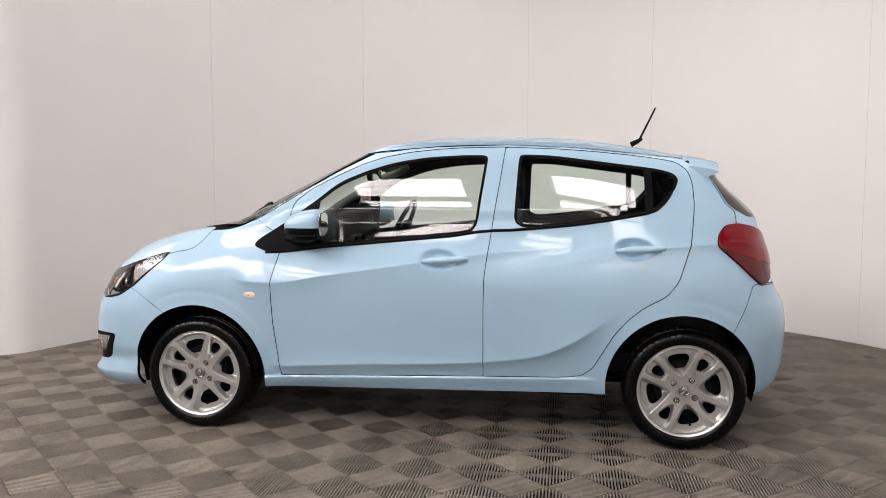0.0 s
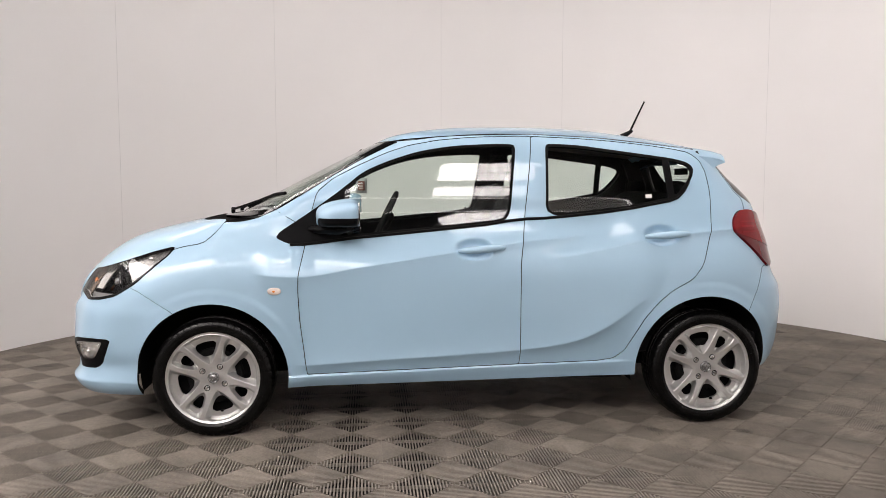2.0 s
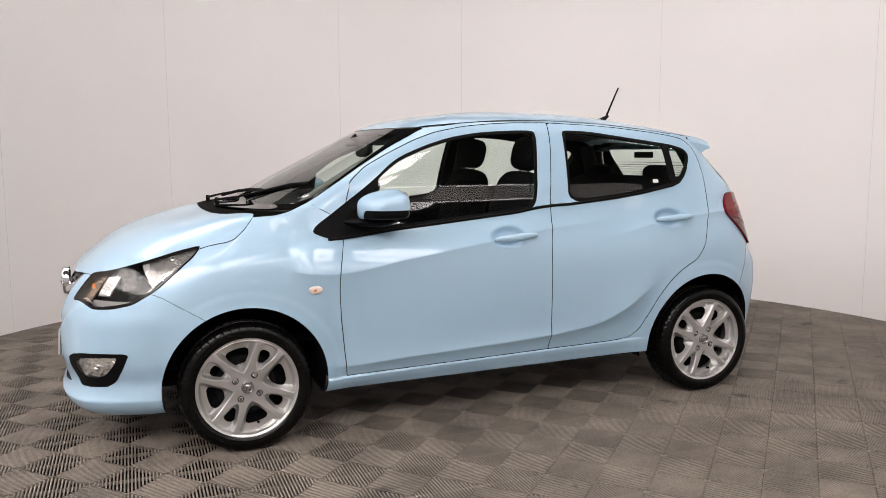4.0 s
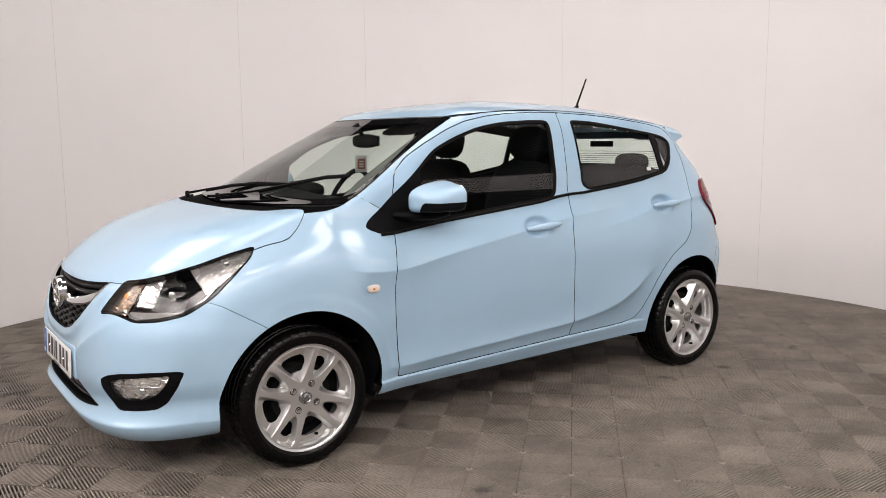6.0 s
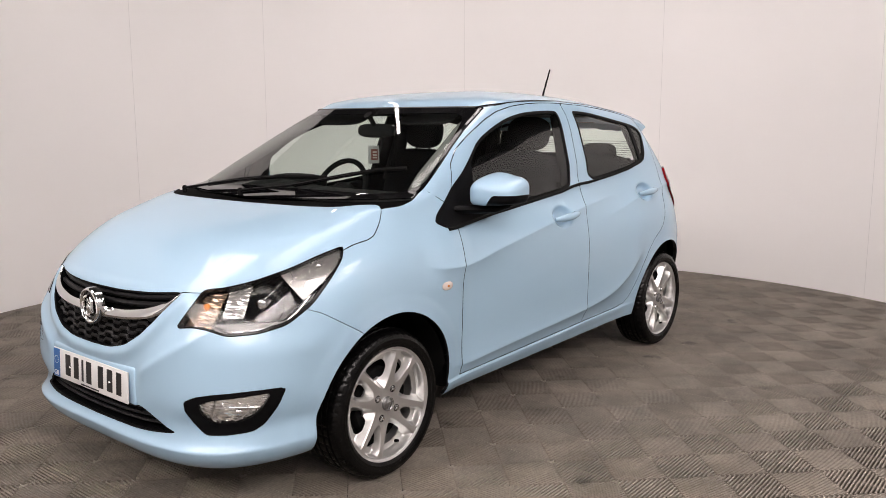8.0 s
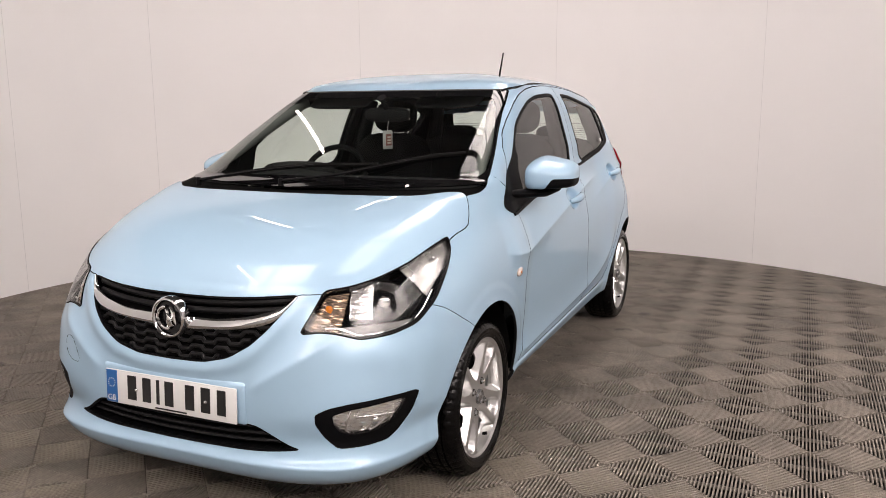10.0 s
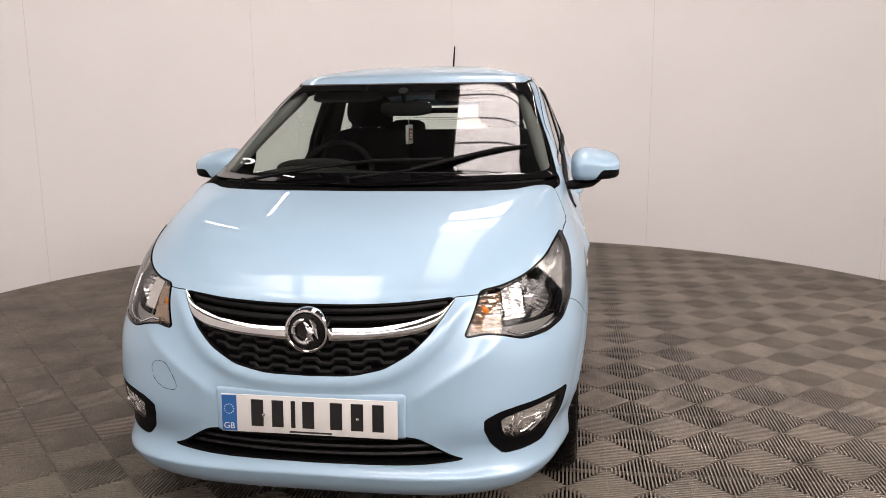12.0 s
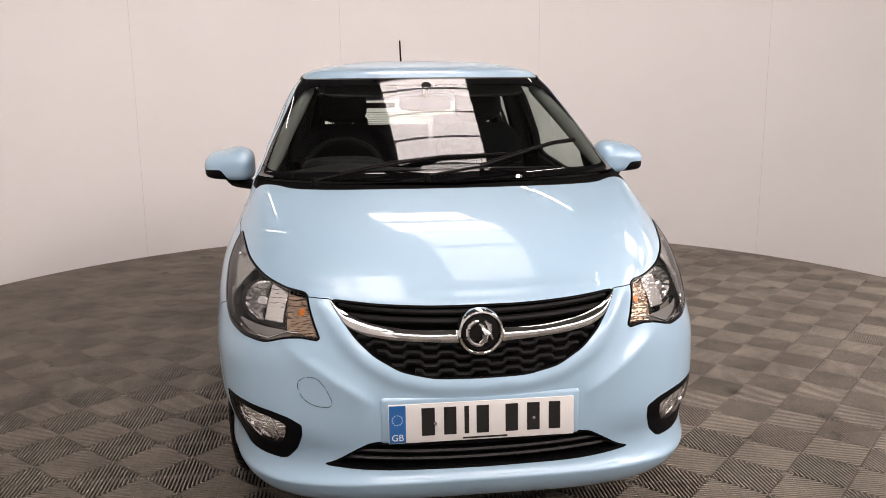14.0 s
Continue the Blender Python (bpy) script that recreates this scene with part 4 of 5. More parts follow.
for s, flip in ((1, lambda m: m), (-1, mirror)):
    head = empty("headlamp", car, "clear headlamp with chrome reflectors and black surround")
    sheet("lens", flip(lamp_clear), CLEAR, head, "clear plastic cover", .002)
    panel("surround", flip(lamp_edge), GLOSS_BLACK, head, "black edge of the lamp", .05, .003)
    sheet("housing", flip(shifted(lamp, -.080)), GLOSS_BLACK, head, "black lamp housing")
    bm = bmesh.new()
    bowl(bm, (-1.640, -.600 * s, .722), (-.84, -.36 * s, .04), .071, .058)
    part("main_reflector", bm, REFLECTOR, head, "chrome bowl of the main beam", 25)
    bm = bmesh.new()
    lathe(bm, [(.069, -.012), (.073, -.004), (.079, .004), (.078, .010), (.071, .008)], 40, "Z")
    q = Vector((-.84, -.36 * s, .04)).to_track_quat("Z", "Y").to_matrix().to_4x4()
    bmesh.ops.transform(bm, matrix=Matrix.Translation((-1.638, -.600 * s, .722)) @ q @ Matrix.Diagonal((1, .88, 1, 1)), verts=bm.verts)
    part("reflector_ring", bm, GLOSS_BLACK, head, "black ring round the main beam")
    bm = bmesh.new()
    lathe(bm, [(.0, .034), (.012, .033), (.019, .028), (.020, .018), (.014, .012), (.014, -.03)], 24, "Z")
    bmesh.ops.transform(bm, matrix=Matrix.Translation((-1.633, -.598 * s, .722)) @ q, verts=bm.verts)
    part("bulb", bm, CHROME, head, "bulb with a chrome cap")
    panel("indicator_reflector", flip(faceted(shifted(inner_zone, -.022), .0016)), [AMBER_CHROME, AMBER_CHROME], head, "amber-tinted indicator chamber", .004, 0, 8)
    bm = bmesh.new()
    blob(bm, (-1.782, -.487 * s, .716), (.010, .012, .016), 2.4, 12)
    part("indicator_bulb", bm, AMBER, head, "amber indicator bulb")
    panel("mirror_plate", flip(faceted(shifted(plate_zone, -.026), .0005)), [LAMP_PLATE, LAMP_PLATE], head, "flat chrome plate beside the main beam", .004, 0, 8)
    panel("side_reflector", flip(shifted(outer_zone, -.014)), [LAMP_SILVER, LAMP_SILVER], head, "silver outer chamber", .004)
    bm = bmesh.new()
    blob(bm, (-1.470, -.690 * s, .838), (.012, .008, .008), 2, 10)
    part("side_bulb", bm, CHROME, head)
    panel("lamp_tray", flip(shifted(tray_zone, -.030)), [LAMP_GREY, LAMP_GREY], head, "grey tray at the lamp's foot", .004)
    bm = bmesh.new()
    lamp_skin, lamp_uv = shifted(lamp, -.012)[0], corner_chart(lamp[0])
    low = [tuple(lamp_skin[((lamp_uv - np.array(q)) ** 2).sum(1).argmin()]) for q in [(.400, .679), (.440, .676), (.500, .656), (.560, .655), (.620, .664), (.680, .676), (.725, .704), (.770, .750)]]
    tube(bm, flipped(low, s), .0035, 8)
    part("light_guide", bm, CHROME, head, "bright strip along the lamp's foot")

    fog_lamp = empty("fog_lamp", car, "round-cornered fog lamp in a black plastic frame")
    panel("frame", flip(fog_frame), BLACK, fog_lamp, "black plastic frame", .03, -.002)
    sheet("lens", flip(fog_lens), CLEAR, fog_lamp, "", -.003)
    panel("reflector", flip(faceted(shifted(fog_lens, -.014), .0011)), [FOG_CHROME, FOG_CHROME], fog_lamp, "chrome reflector", .004, 0, 8)
    bm = bmesh.new()
    bowl(bm, (-1.808, -.592 * s, .398), (-.82, -.5 * s, 0), .042, .034, 28, 6)
    part("bowl", bm, FOG_CHROME, fog_lamp, "", 25)
    fog_skin, fog_chart = shifted(fog_lens, -.009)[0], corner_chart(fog_lens[0])

    def on_fog(u, z):
        return tuple(fog_skin[((fog_chart - np.array([u, z])) ** 2).sum(1).argmin()])

    for line, r in (([(.452, .342), (.446, .365), (.446, .395), (.455, .432)], .0035), ([(.470, .350), (.462, .372), (.466, .404), (.482, .434)], .0022),
                                   ([(.470, .412), (.51, .410), (.56, .408), (.60, .406)], .0030), ([(.52, .350), (.545, .372), (.57, .395)], .0028), ([(.59, .372), (.585, .395), (.60, .430)], .0025)):
        bm = bmesh.new()
        tube(bm, flipped([on_fog(u, z) for u, z in line], s), r, 8)
        part("reflector_rib", bm, CHROME, fog_lamp)
    bm = bmesh.new()
    blob(bm, tuple(a * b for a, b in zip(on_fog(.535, .395), (1, s, 1))), (.012, .012, .012), 2, 10)
    part("bulb", bm, CHROME, fog_lamp)

grille = empty("grille", car, "black radiator grille with wavy slats and a chrome bar")
sheet("backing", whole(shifted(grille_hole, -.055)), UNDER, grille, "dark grille backing")
panel("edge", whole(cut(grille_hole, lambda V: -(outline(GRILLE, front_chart, None, 2, .12)(V) + .005))[0]), BLACK, grille, "black grille edge", .05, -.003)
GRILLE_HALF = curve((.551, .06), (.556, .126), (.578, .219), (.622, .294), (.668, .342), (.715, .378), (.765, .414))
for level, wave in ((.567, 1), (.592, 1), (.617, 1), (.642, 1), (.665, 1), (.703, 0), (.727, 0)):
    bm, w, pts = bmesh.new(), float(GRILLE_HALF(level)) - .004, []
    n = 121
    for i in range(n):
        y = -w + 2 * w * i / (n - 1)
        u = (y / .092) % 1
        z = level + (.006 * max(-1, min(1, 3 * math.cos(2 * math.pi * u))) if wave else 0) + (.022 * (y / .4) ** 2 if not wave else .010 * (y / .3) ** 2)
        if abs(y) > GRILLE_HALF(z) - .002:
            continue
        pts.append((front_x(y, z) + .014 + (.010 if not wave else 0), y, z))
    tube(bm, pts, .0060 if wave else .0085, 8, 1.2)
    part("slat", bm, GRILLE_BLACK, grille, "")
top_edge = curve((.06, .687), (.145, .688), (.273, .703), (.354, .727), (.392, .752), (.410, .771))
low_edge = curve((.06, .652), (.191, .660), (.302, .675), (.364, .698), (.400, .748), (.412, .767))
for s in (1, -1):
    bm, rows = bmesh.new(), []
    for i in range(41):
        y = .058 + (.408 - .058) * i / 40
        zt, zb, row = float(top_edge(y)), float(low_edge(y)), []
        for k in range(9):
            u = k / 8
            z = zb + (zt - zb) * u
            row.append(bm.verts.new((front_x(y, z) - .012 * math.sin(math.pi * (.06 + .88 * u)) ** .6 + .004, -y * s, z)))
        rows.append(row)
    for a, b in zip(rows, rows[1:]):
        for k in range(8):
            bm.faces.new((a[k], a[k + 1], b[k + 1], b[k]))
    part("chrome_bar", bm, CHROME, grille, "curved chrome bar")
badge = empty("badge", grille, "round chrome badge")
bm = bmesh.new()
lathe(bm, [(.050, .004), (.052, -.006), (.057, -.011), (.062, -.009), (.066, -.002), (.066, .02)], 56, "X", (-1.928, 0, .683))
part("ring", bm, CHROME, badge)
bm = bmesh.new()
lathe(bm, [(.0, .000), (.052, .002)], 48, "X", (-1.929, 0, .683))
part("disc", bm, GLOSS_BLACK, badge)
bm = bmesh.new()
tube(bm, [(-1.934, .004 + .034 * math.cos(a), .683 + .034 * math.sin(a)) for a in np.linspace(-1.9, 1.5, 15)], [.003] + [.0065] * 13 + [.003], 8)
tube(bm, [(-1.934, .004, .650), (-1.937, -.010, .664), (-1.938, -.014, .682), (-1.937, -.006, .700), (-1.935, .006, .709)], [.004, .011, .013, .008, .003], 10)
tube(bm, [(-1.934, -.034, .664), (-1.936, -.024, .680), (-1.935, -.022, .702), (-1.934, -.012, .718)], [.003, .007, .008, .003], 8)
part("emblem", bm, CHROME, badge, "plain chrome figure in the badge")

lower = empty("lower_grille", car, "black lower air intake with thin slats")
sheet("backing", whole(shifted(low_hole, -.06)), UNDER, lower)
panel("edge", whole(cut(low_hole, lambda V: -(outline(LOWER_GRILLE, front_chart)(V) + .007))[0]), BLACK, lower, "", .05, -.003)
for level, w in ((.310, .40), (.334, .37), (.360, .335)):
    bm = bmesh.new()
    tube(bm, [(front_x(y, level) + .022, y, level + .02 * (y / .4) ** 2) for y in np.linspace(-w, w, 41)], .008, 6, .8)
    part("slat", bm, GRILLE_BLACK, lower)

plate = empty("number_plate", car, "white number plate with a blue band and black bars")
tilt = pose(-1.950, 0, .438, 0, 3, 0)
bm = bmesh.new()
add_box(bm, -.003, .003, -.26, .26, -.0555, .0555, .0028, 2)
part("plate", bm, PLATE_WHITE, plate).matrix_basis = tilt
bm = bmesh.new()
add_box(bm, -.0042, -.002, .212, .2575, -.053, .053, .0008, 1)
part("blue_band", bm, PLATE_BLUE, plate).matrix_basis = tilt
for a, b in ((.162, .26), (.282, .374), (.404, .429), (.456, .549), (.612, .707), (.729, .825), (.849, .937)):
    bm = bmesh.new()
    mid_y, w = .26 - .52 * (a + b) / 2, .52 * (b - a) * (.36 if b - a > .05 else .5)
    add_box(bm, -.0042, -.002, mid_y - w, mid_y + w, -.036, .043, .0006, 1)
    part("bar", bm, INK, plate).matrix_basis = tilt
bm = bmesh.new()
add_box(bm, -.0042, -.002, -.07, .055, -.0505, -.0455, .0004, 1)
part("dealer_line", bm, INK, plate, "thin dark line of small print").matrix_basis = tilt
for y in (.131, -.145):
    bm = bmesh.new()
    lathe(bm, [(.0, -.009), (.004, -.008), (.006, -.005), (.006, .0)], 16, "X", (0, y, -.001))
    part("screw", bm, CHROME, plate).matrix_basis = tilt
for k in range(12):
    bm = bmesh.new()
    an = 2 * math.pi * k / 12
    add_box(bm, -.0050, -.003, .235 + .014 * math.cos(an) - .0014, .235 + .014 * math.cos(an) + .0014, .012 + .014 * math.sin(an) - .0014, .012 + .014 * math.sin(an) + .0014)
    part("star", bm, PLATE_WHITE, plate, "", 0).matrix_basis = tilt
text = bpy.data.curves.new("country_letters", "FONT")
text.body, text.size, text.extrude, text.align_x = "GB", .026, .0004, "CENTER"
text.materials.append(PLATE_WHITE)
letters = new("country_letters", text)
letters.parent = plate
letters.matrix_basis = tilt @ pose(-.0052, .235, -.046, 90, 0, -90)
# raised land round the plate
bm = bmesh.new()
add_box(bm, -1.9405, -1.86, -.282, .282, .376, .510, .012, 3)
part("plate_land", bm, PAINT, car, "raised pale blue edge round the plate")
# cover of the towing eye
bm = bmesh.new()
pts = rounded([(.508, .556), (.455, .572), (.424, .535), (.404, .485), (.456, .484), (.498, .508)], 3, .24)
pts = [*pts, pts[0]]
front_pts = grid[(grid[..., 0] < -1.6)]
tube(bm, [(float(front_pts[((front_pts[:, 1] + y) ** 2 + (front_pts[:, 2] - z) ** 2).argsort()[:4], 0].mean()) - .0002, y, z) for y, z in pts], .0008, 6)
part("towing_cover_joint", bm, SEAL, car)



# ---- cabin ----
def seat_parts(thing, x, y):
    lean = Matrix.Rotation(radians(14), 3, "Y")
    bm = bmesh.new()
    blob(bm, (x, y, .88), (.075, .235, .30), 4, 18, lean)
    part("backrest", bm, CLOTH, thing, "dark cloth backrest")
    bm = bmesh.new()
    blob(bm, (x - .28, y, .60), (.27, .24, .085), 4, 16)
    part("cushion", bm, CLOTH, thing)
    bm = bmesh.new()
    blob(bm, (x + .085, y, 1.265), (.052, .125, .088), 3.0, 16, lean)
    part("headrest", bm, CLOTH, thing, "dark cloth headrest")
    for dy in (-.05, .05):
        bm = bmesh.new()
        tube(bm, [(x + .06, y + dy, 1.12), (x + .075, y + dy, 1.21)], .007, 8)
        part("headrest_post", bm, CHROME, thing)


for y in (-.36, .36):
    seat_parts(empty("front_seat", car, "dark grey cloth front seat with headrest"), .24, y)
back = empty("rear_seat", car, "dark grey cloth rear bench with two low headrests")
bm = bmesh.new()
blob(bm, (1.10, 0, .86), (.075, .60, .28), 6, 20, Matrix.Rotation(radians(18), 3, "Y"))
part("backrest", bm, CLOTH, back)
bm = bmesh.new()
blob(bm, (.86, 0, .60), (.26, .60, .08), 6, 16)
part("cushion", bm, CLOTH, back)
for y in (-.32, .32):
    bm = bmesh.new()
    blob(bm, (1.175, y, 1.145), (.045, .115, .055), 3, 14)
    part("headrest", bm, CLOTH, back)
bm = bmesh.new()
add_box(bm, -.75, 1.5, -.66, .66, .34, .44, .03)
part("cabin_floor", bm, INNER, car, "dark carpeted cabin floor")
bm = bmesh.new()
add_box(bm, 1.22, 1.48, -.58, .58, .90, .99, .02)
part("parcel_shelf", bm, INNER, car, "black parcel shelf")
# instrument panel
dash = empty("dashboard", car, "black moulded dashboard")
bm = bmesh.new()
prof = [(-1.13, 1.012), (-1.02, 1.028), (-.85, 1.032), (-.70, 1.024), (-.60, .99), (-.56, .93), (-.60, .80), (-.62, .45), (-1.0, .45)]
rowsv = []
for i in range(25):
    y = -.63 + 1.26 * i / 24
    hump = .030 * math.exp(-((y - .36) / .17) ** 2)
    edge = 1 - .10 * abs(y / .63) ** 4
    rowsv.append([bm.verts.new((-.6 + (x + .6) * (edge if x < -.6 else 1), y, z - .012 * (1 - edge) * 10 * (x < -.6) + (hump if -.9 < x < -.5 and z > .9 else 0))) for x, z in prof])
for a, b in zip(rowsv, rowsv[1:]):
    for k in range(len(prof) - 1):
        bm.faces.new((a[k], a[k + 1], b[k + 1], b[k]))
part("panel_top", bm, INNER, dash)
bm = bmesh.new()
blob(bm, (-.66, .36, 1.03), (.10, .17, .045), 3, 14)
part("instrument_hood", bm, INNER, dash, "hood over the instruments")
for y in (-.5, -.08, .08, .56):
    bm = bmesh.new()
    lathe(bm, [(.0, .0), (.034, .0), (.040, -.01), (.046, .0), (.046, .03)], 24, "X", (-.575, y, .90))
    part("air_vent", bm, BLACK, dash)
steer = empty("steering_wheel", car, "black three-spoke steering wheel")
tiltm = pose(-.37, .36, .965, 0, -64, 0)
bm = bmesh.new()
lathe(bm, [(.178 + .014 * math.cos(k * math.pi / 4), .014 * math.sin(k * math.pi / 4)) for k in range(9)], 48, "Z")
part("rim", bm, INNER, steer).matrix_basis = tiltm
bm = bmesh.new()
blob(bm, (0, 0, -.02), (.062, .075, .03), 3, 12)
part("hub", bm, INNER, steer).matrix_basis = tiltm
for an in (0, 180, 270):
    bm = bmesh.new()
    c, s = math.cos(radians(an)), math.sin(radians(an))
    tube(bm, [(.05 * s, .05 * c, -.02), (.17 * s, .17 * c, 0)], [.022, .012], 8, .5)
    part("spoke", bm, INNER, steer).matrix_basis = tiltm
mirror_in = empty("interior_mirror", car, "black interior mirror under the windscreen top")
bm = bmesh.new()
blob(bm, (-.46, 0, 1.285), (.022, .115, .034), 3.2, 14)
part("housing", bm, INNER, mirror_in)
bm = bmesh.new()
tube(bm, [(-.455, 0, 1.29), (-.50, 0, 1.345), (-.515, 0, 1.362)], [.010, .012, .022], 8)
part("stem", bm, INNER, mirror_in)
bm = bmesh.new()
add_box(bm, -.443, -.437, -.105, .105, 1.258, 1.312, .003)
part("mirror_glass", bm, CHROME, mirror_in)
freshener = tagged(empty("air_freshener"), "small silver-framed red-brown card hanging from the interior mirror", "air freshener")
CARD = material("silver_card", (.45, .45, .45), rough=.4, metal=.3, vary=.1, scale=60)
CARD_FIELD = material("red_brown_card", (.20, .06, .045), rough=.5, vary=.3, scale=120)
CARD_INK = material("pale_card_print", (.55, .50, .45), rough=.5, vary=.1)
hang = pose(-.500, -.02, 1.172, 0, 0, -12)
bm = bmesh.new()
add_box(bm, -.030, .030, -.006, .006, -.042, .042, .004)
part("frame", bm, CARD, freshener).matrix_basis = hang
bm = bmesh.new()
add_box(bm, -.019, .019, -.008, .008, -.026, .026, .001, 1)
part("field", bm, CARD_FIELD, freshener).matrix_basis = hang
for z in (.012, -.002, -.014):
    bm = bmesh.new()
    add_box(bm, -.011, .011, -.0092, .0092, z - .0035, z + .0035)
    part("print_bar", bm, CARD_INK, freshener, "", 0).matrix_basis = hang
bm = bmesh.new()
tube(bm, [(-.500, -.02, 1.212), (-.475, -.012, 1.255)], .0015, 6)
part("string", bm, CARD, freshener)
# pale lining on the windscreen pillars
for s in (1, -1):
    bm = bmesh.new()
    pts = [(-.95, -.640, 1.035), (-.84, -.612, 1.10), (-.68, -.582, 1.185), (-.51, -.540, 1.275), (-.36, -.505, 1.345)]
    tube(bm, flipped(pts, s), [.016, .024, .028, .028, .024], 12)
    part("pillar_lining", bm, PILLAR_TRIM, car, "pale grey lining of the windscreen pillar")
    bm = bmesh.new()
    tube(bm, flipped([(.315, -.625, .98), (.335, -.580, 1.16), (.345, -.525, 1.36)], s), [.05, .045, .04], 10)
    part("pillar_lining", bm, INNER, car)
    bm = bmesh.new()
    tube(bm, flipped([(1.30, -.60, .98), (1.275, -.545, 1.16), (1.19, -.49, 1.33)], s), [.060, .050, .045], 10)
    part("pillar_lining", bm, INNER, car)
    for x in (-.34, .86):
        bm = bmesh.new()
        tube(bm, flipped([(x + .5, -.655, .965), (x + .5, -.650, 1.03)], s), .006, 8)
        part("lock_knob", bm, BLACK, car)
    bm = bmesh.new()
    blob(bm, (-.39, -.28 * s, 1.345), (.075, .16, .009), 4, 12, Matrix.Rotation(radians(-24), 3, "Y"))
    part("sun_visor", bm, INNER, car)
# heating wires of the rear window
for k in range(9):
    z = 1.105 + .021 * k
    bm = bmesh.new()
    xs = float(tail(z)) - .012
    tube(bm, [(xs - .25 * (y / .6) ** 4, y, z - float(roof_drop(xs)) * float(step(1.0, 1.4, z))) for y in np.linspace(-.45, .45, 13)], .0012, 4)
    part("heating_wire", bm, SEAL, tailgate)
# screen label on the rear glass
bm = bmesh.new()
add_box(bm, 1.385, 1.388, .02, .22, 1.235, 1.272, .001, 1)
part("window_sticker", bm, INNER, tailgate, "dark dealer sticker inside the rear window")



REPEATER = material("repeater_cover", (.72, .62, .56), rough=.12, coat=.8, vary=.08, scale=150)


# ---- mirrors, handles, wipers, spoiler, aerial ----
def mirror_shell(s):
    thing = empty("wing_mirror", car, "pale blue wing mirror with a black lower half")
    bm = bmesh.new()
    blob(bm, (-.605, -.830, 1.043), (.105, .100, .070), 4.0, 30)
    for v in bm.verts:
        out, ahead_k = (-v.co.y - .730) / .20, (-.50 - v.co.x) / .21
        h = v.co.z - .988
        top = 1 + .05 * math.sin(math.pi * min(1, out * 1.6)) - .30 * max(0, out - .25) ** 1.4 - .30 * ahead_k ** 2
        v.co.z = .988 + h * (top if h > 0 else .45) + .010 * out
        v.co.x += .045 * max(0, out) ** 2 * ahead_k
        if v.co.x > -.512:
            v.co.x = -.512 + (v.co.x + .512) * .15
    me = bpy.data.meshes.new("shell_form")
    bm.to_mesh(me)
    bm.free()
    me.calc_loop_triangles()
    V = np.array([v.co[:] for v in me.vertices])
    T = np.array([t.vertices[:] for t in me.loop_triangles])
    bpy.data.meshes.remove(me)
    split = lambda V: V[:, 2] - (.990 + .042 * step(.40, .62, (-V[:, 1] - .730) / .20 + .5 * (V[:, 0] + .62)))
    low, top = cut((V, T), split)
    if s < 0:
        low, top = mirror(low), mirror(top)
    sheet("shell", top, PAINT, thing, "pale blue mirror cap")
    sheet("base", shifted(low, -.002), BLACK, thing, "black mirror foot")
    bm = bmesh.new()
    tube(bm, flipped([(-.735, -.690, .972), (-.68, -.735, .970), (-.60, -.800, .976), (-.55, -.84, .985)], s), [.024, .032, .040, .022], 10, .6)
    part("arm", bm, BLACK, thing)
    bm = bmesh.new()
    blob(bm, (-.508, -.825 * s, 1.048), (.006, .074, .056), 3, 14)
    part("glass", bm, CHROME, thing, "mirror glass")


def side_at(x, level):
    """Half the car's breadth at a place along it and a height."""
    k = ((grid[..., 0] - x) ** 2 + (grid[..., 2] - level) ** 2).argmin()
    return -grid.reshape(-1, 3)[k][1]


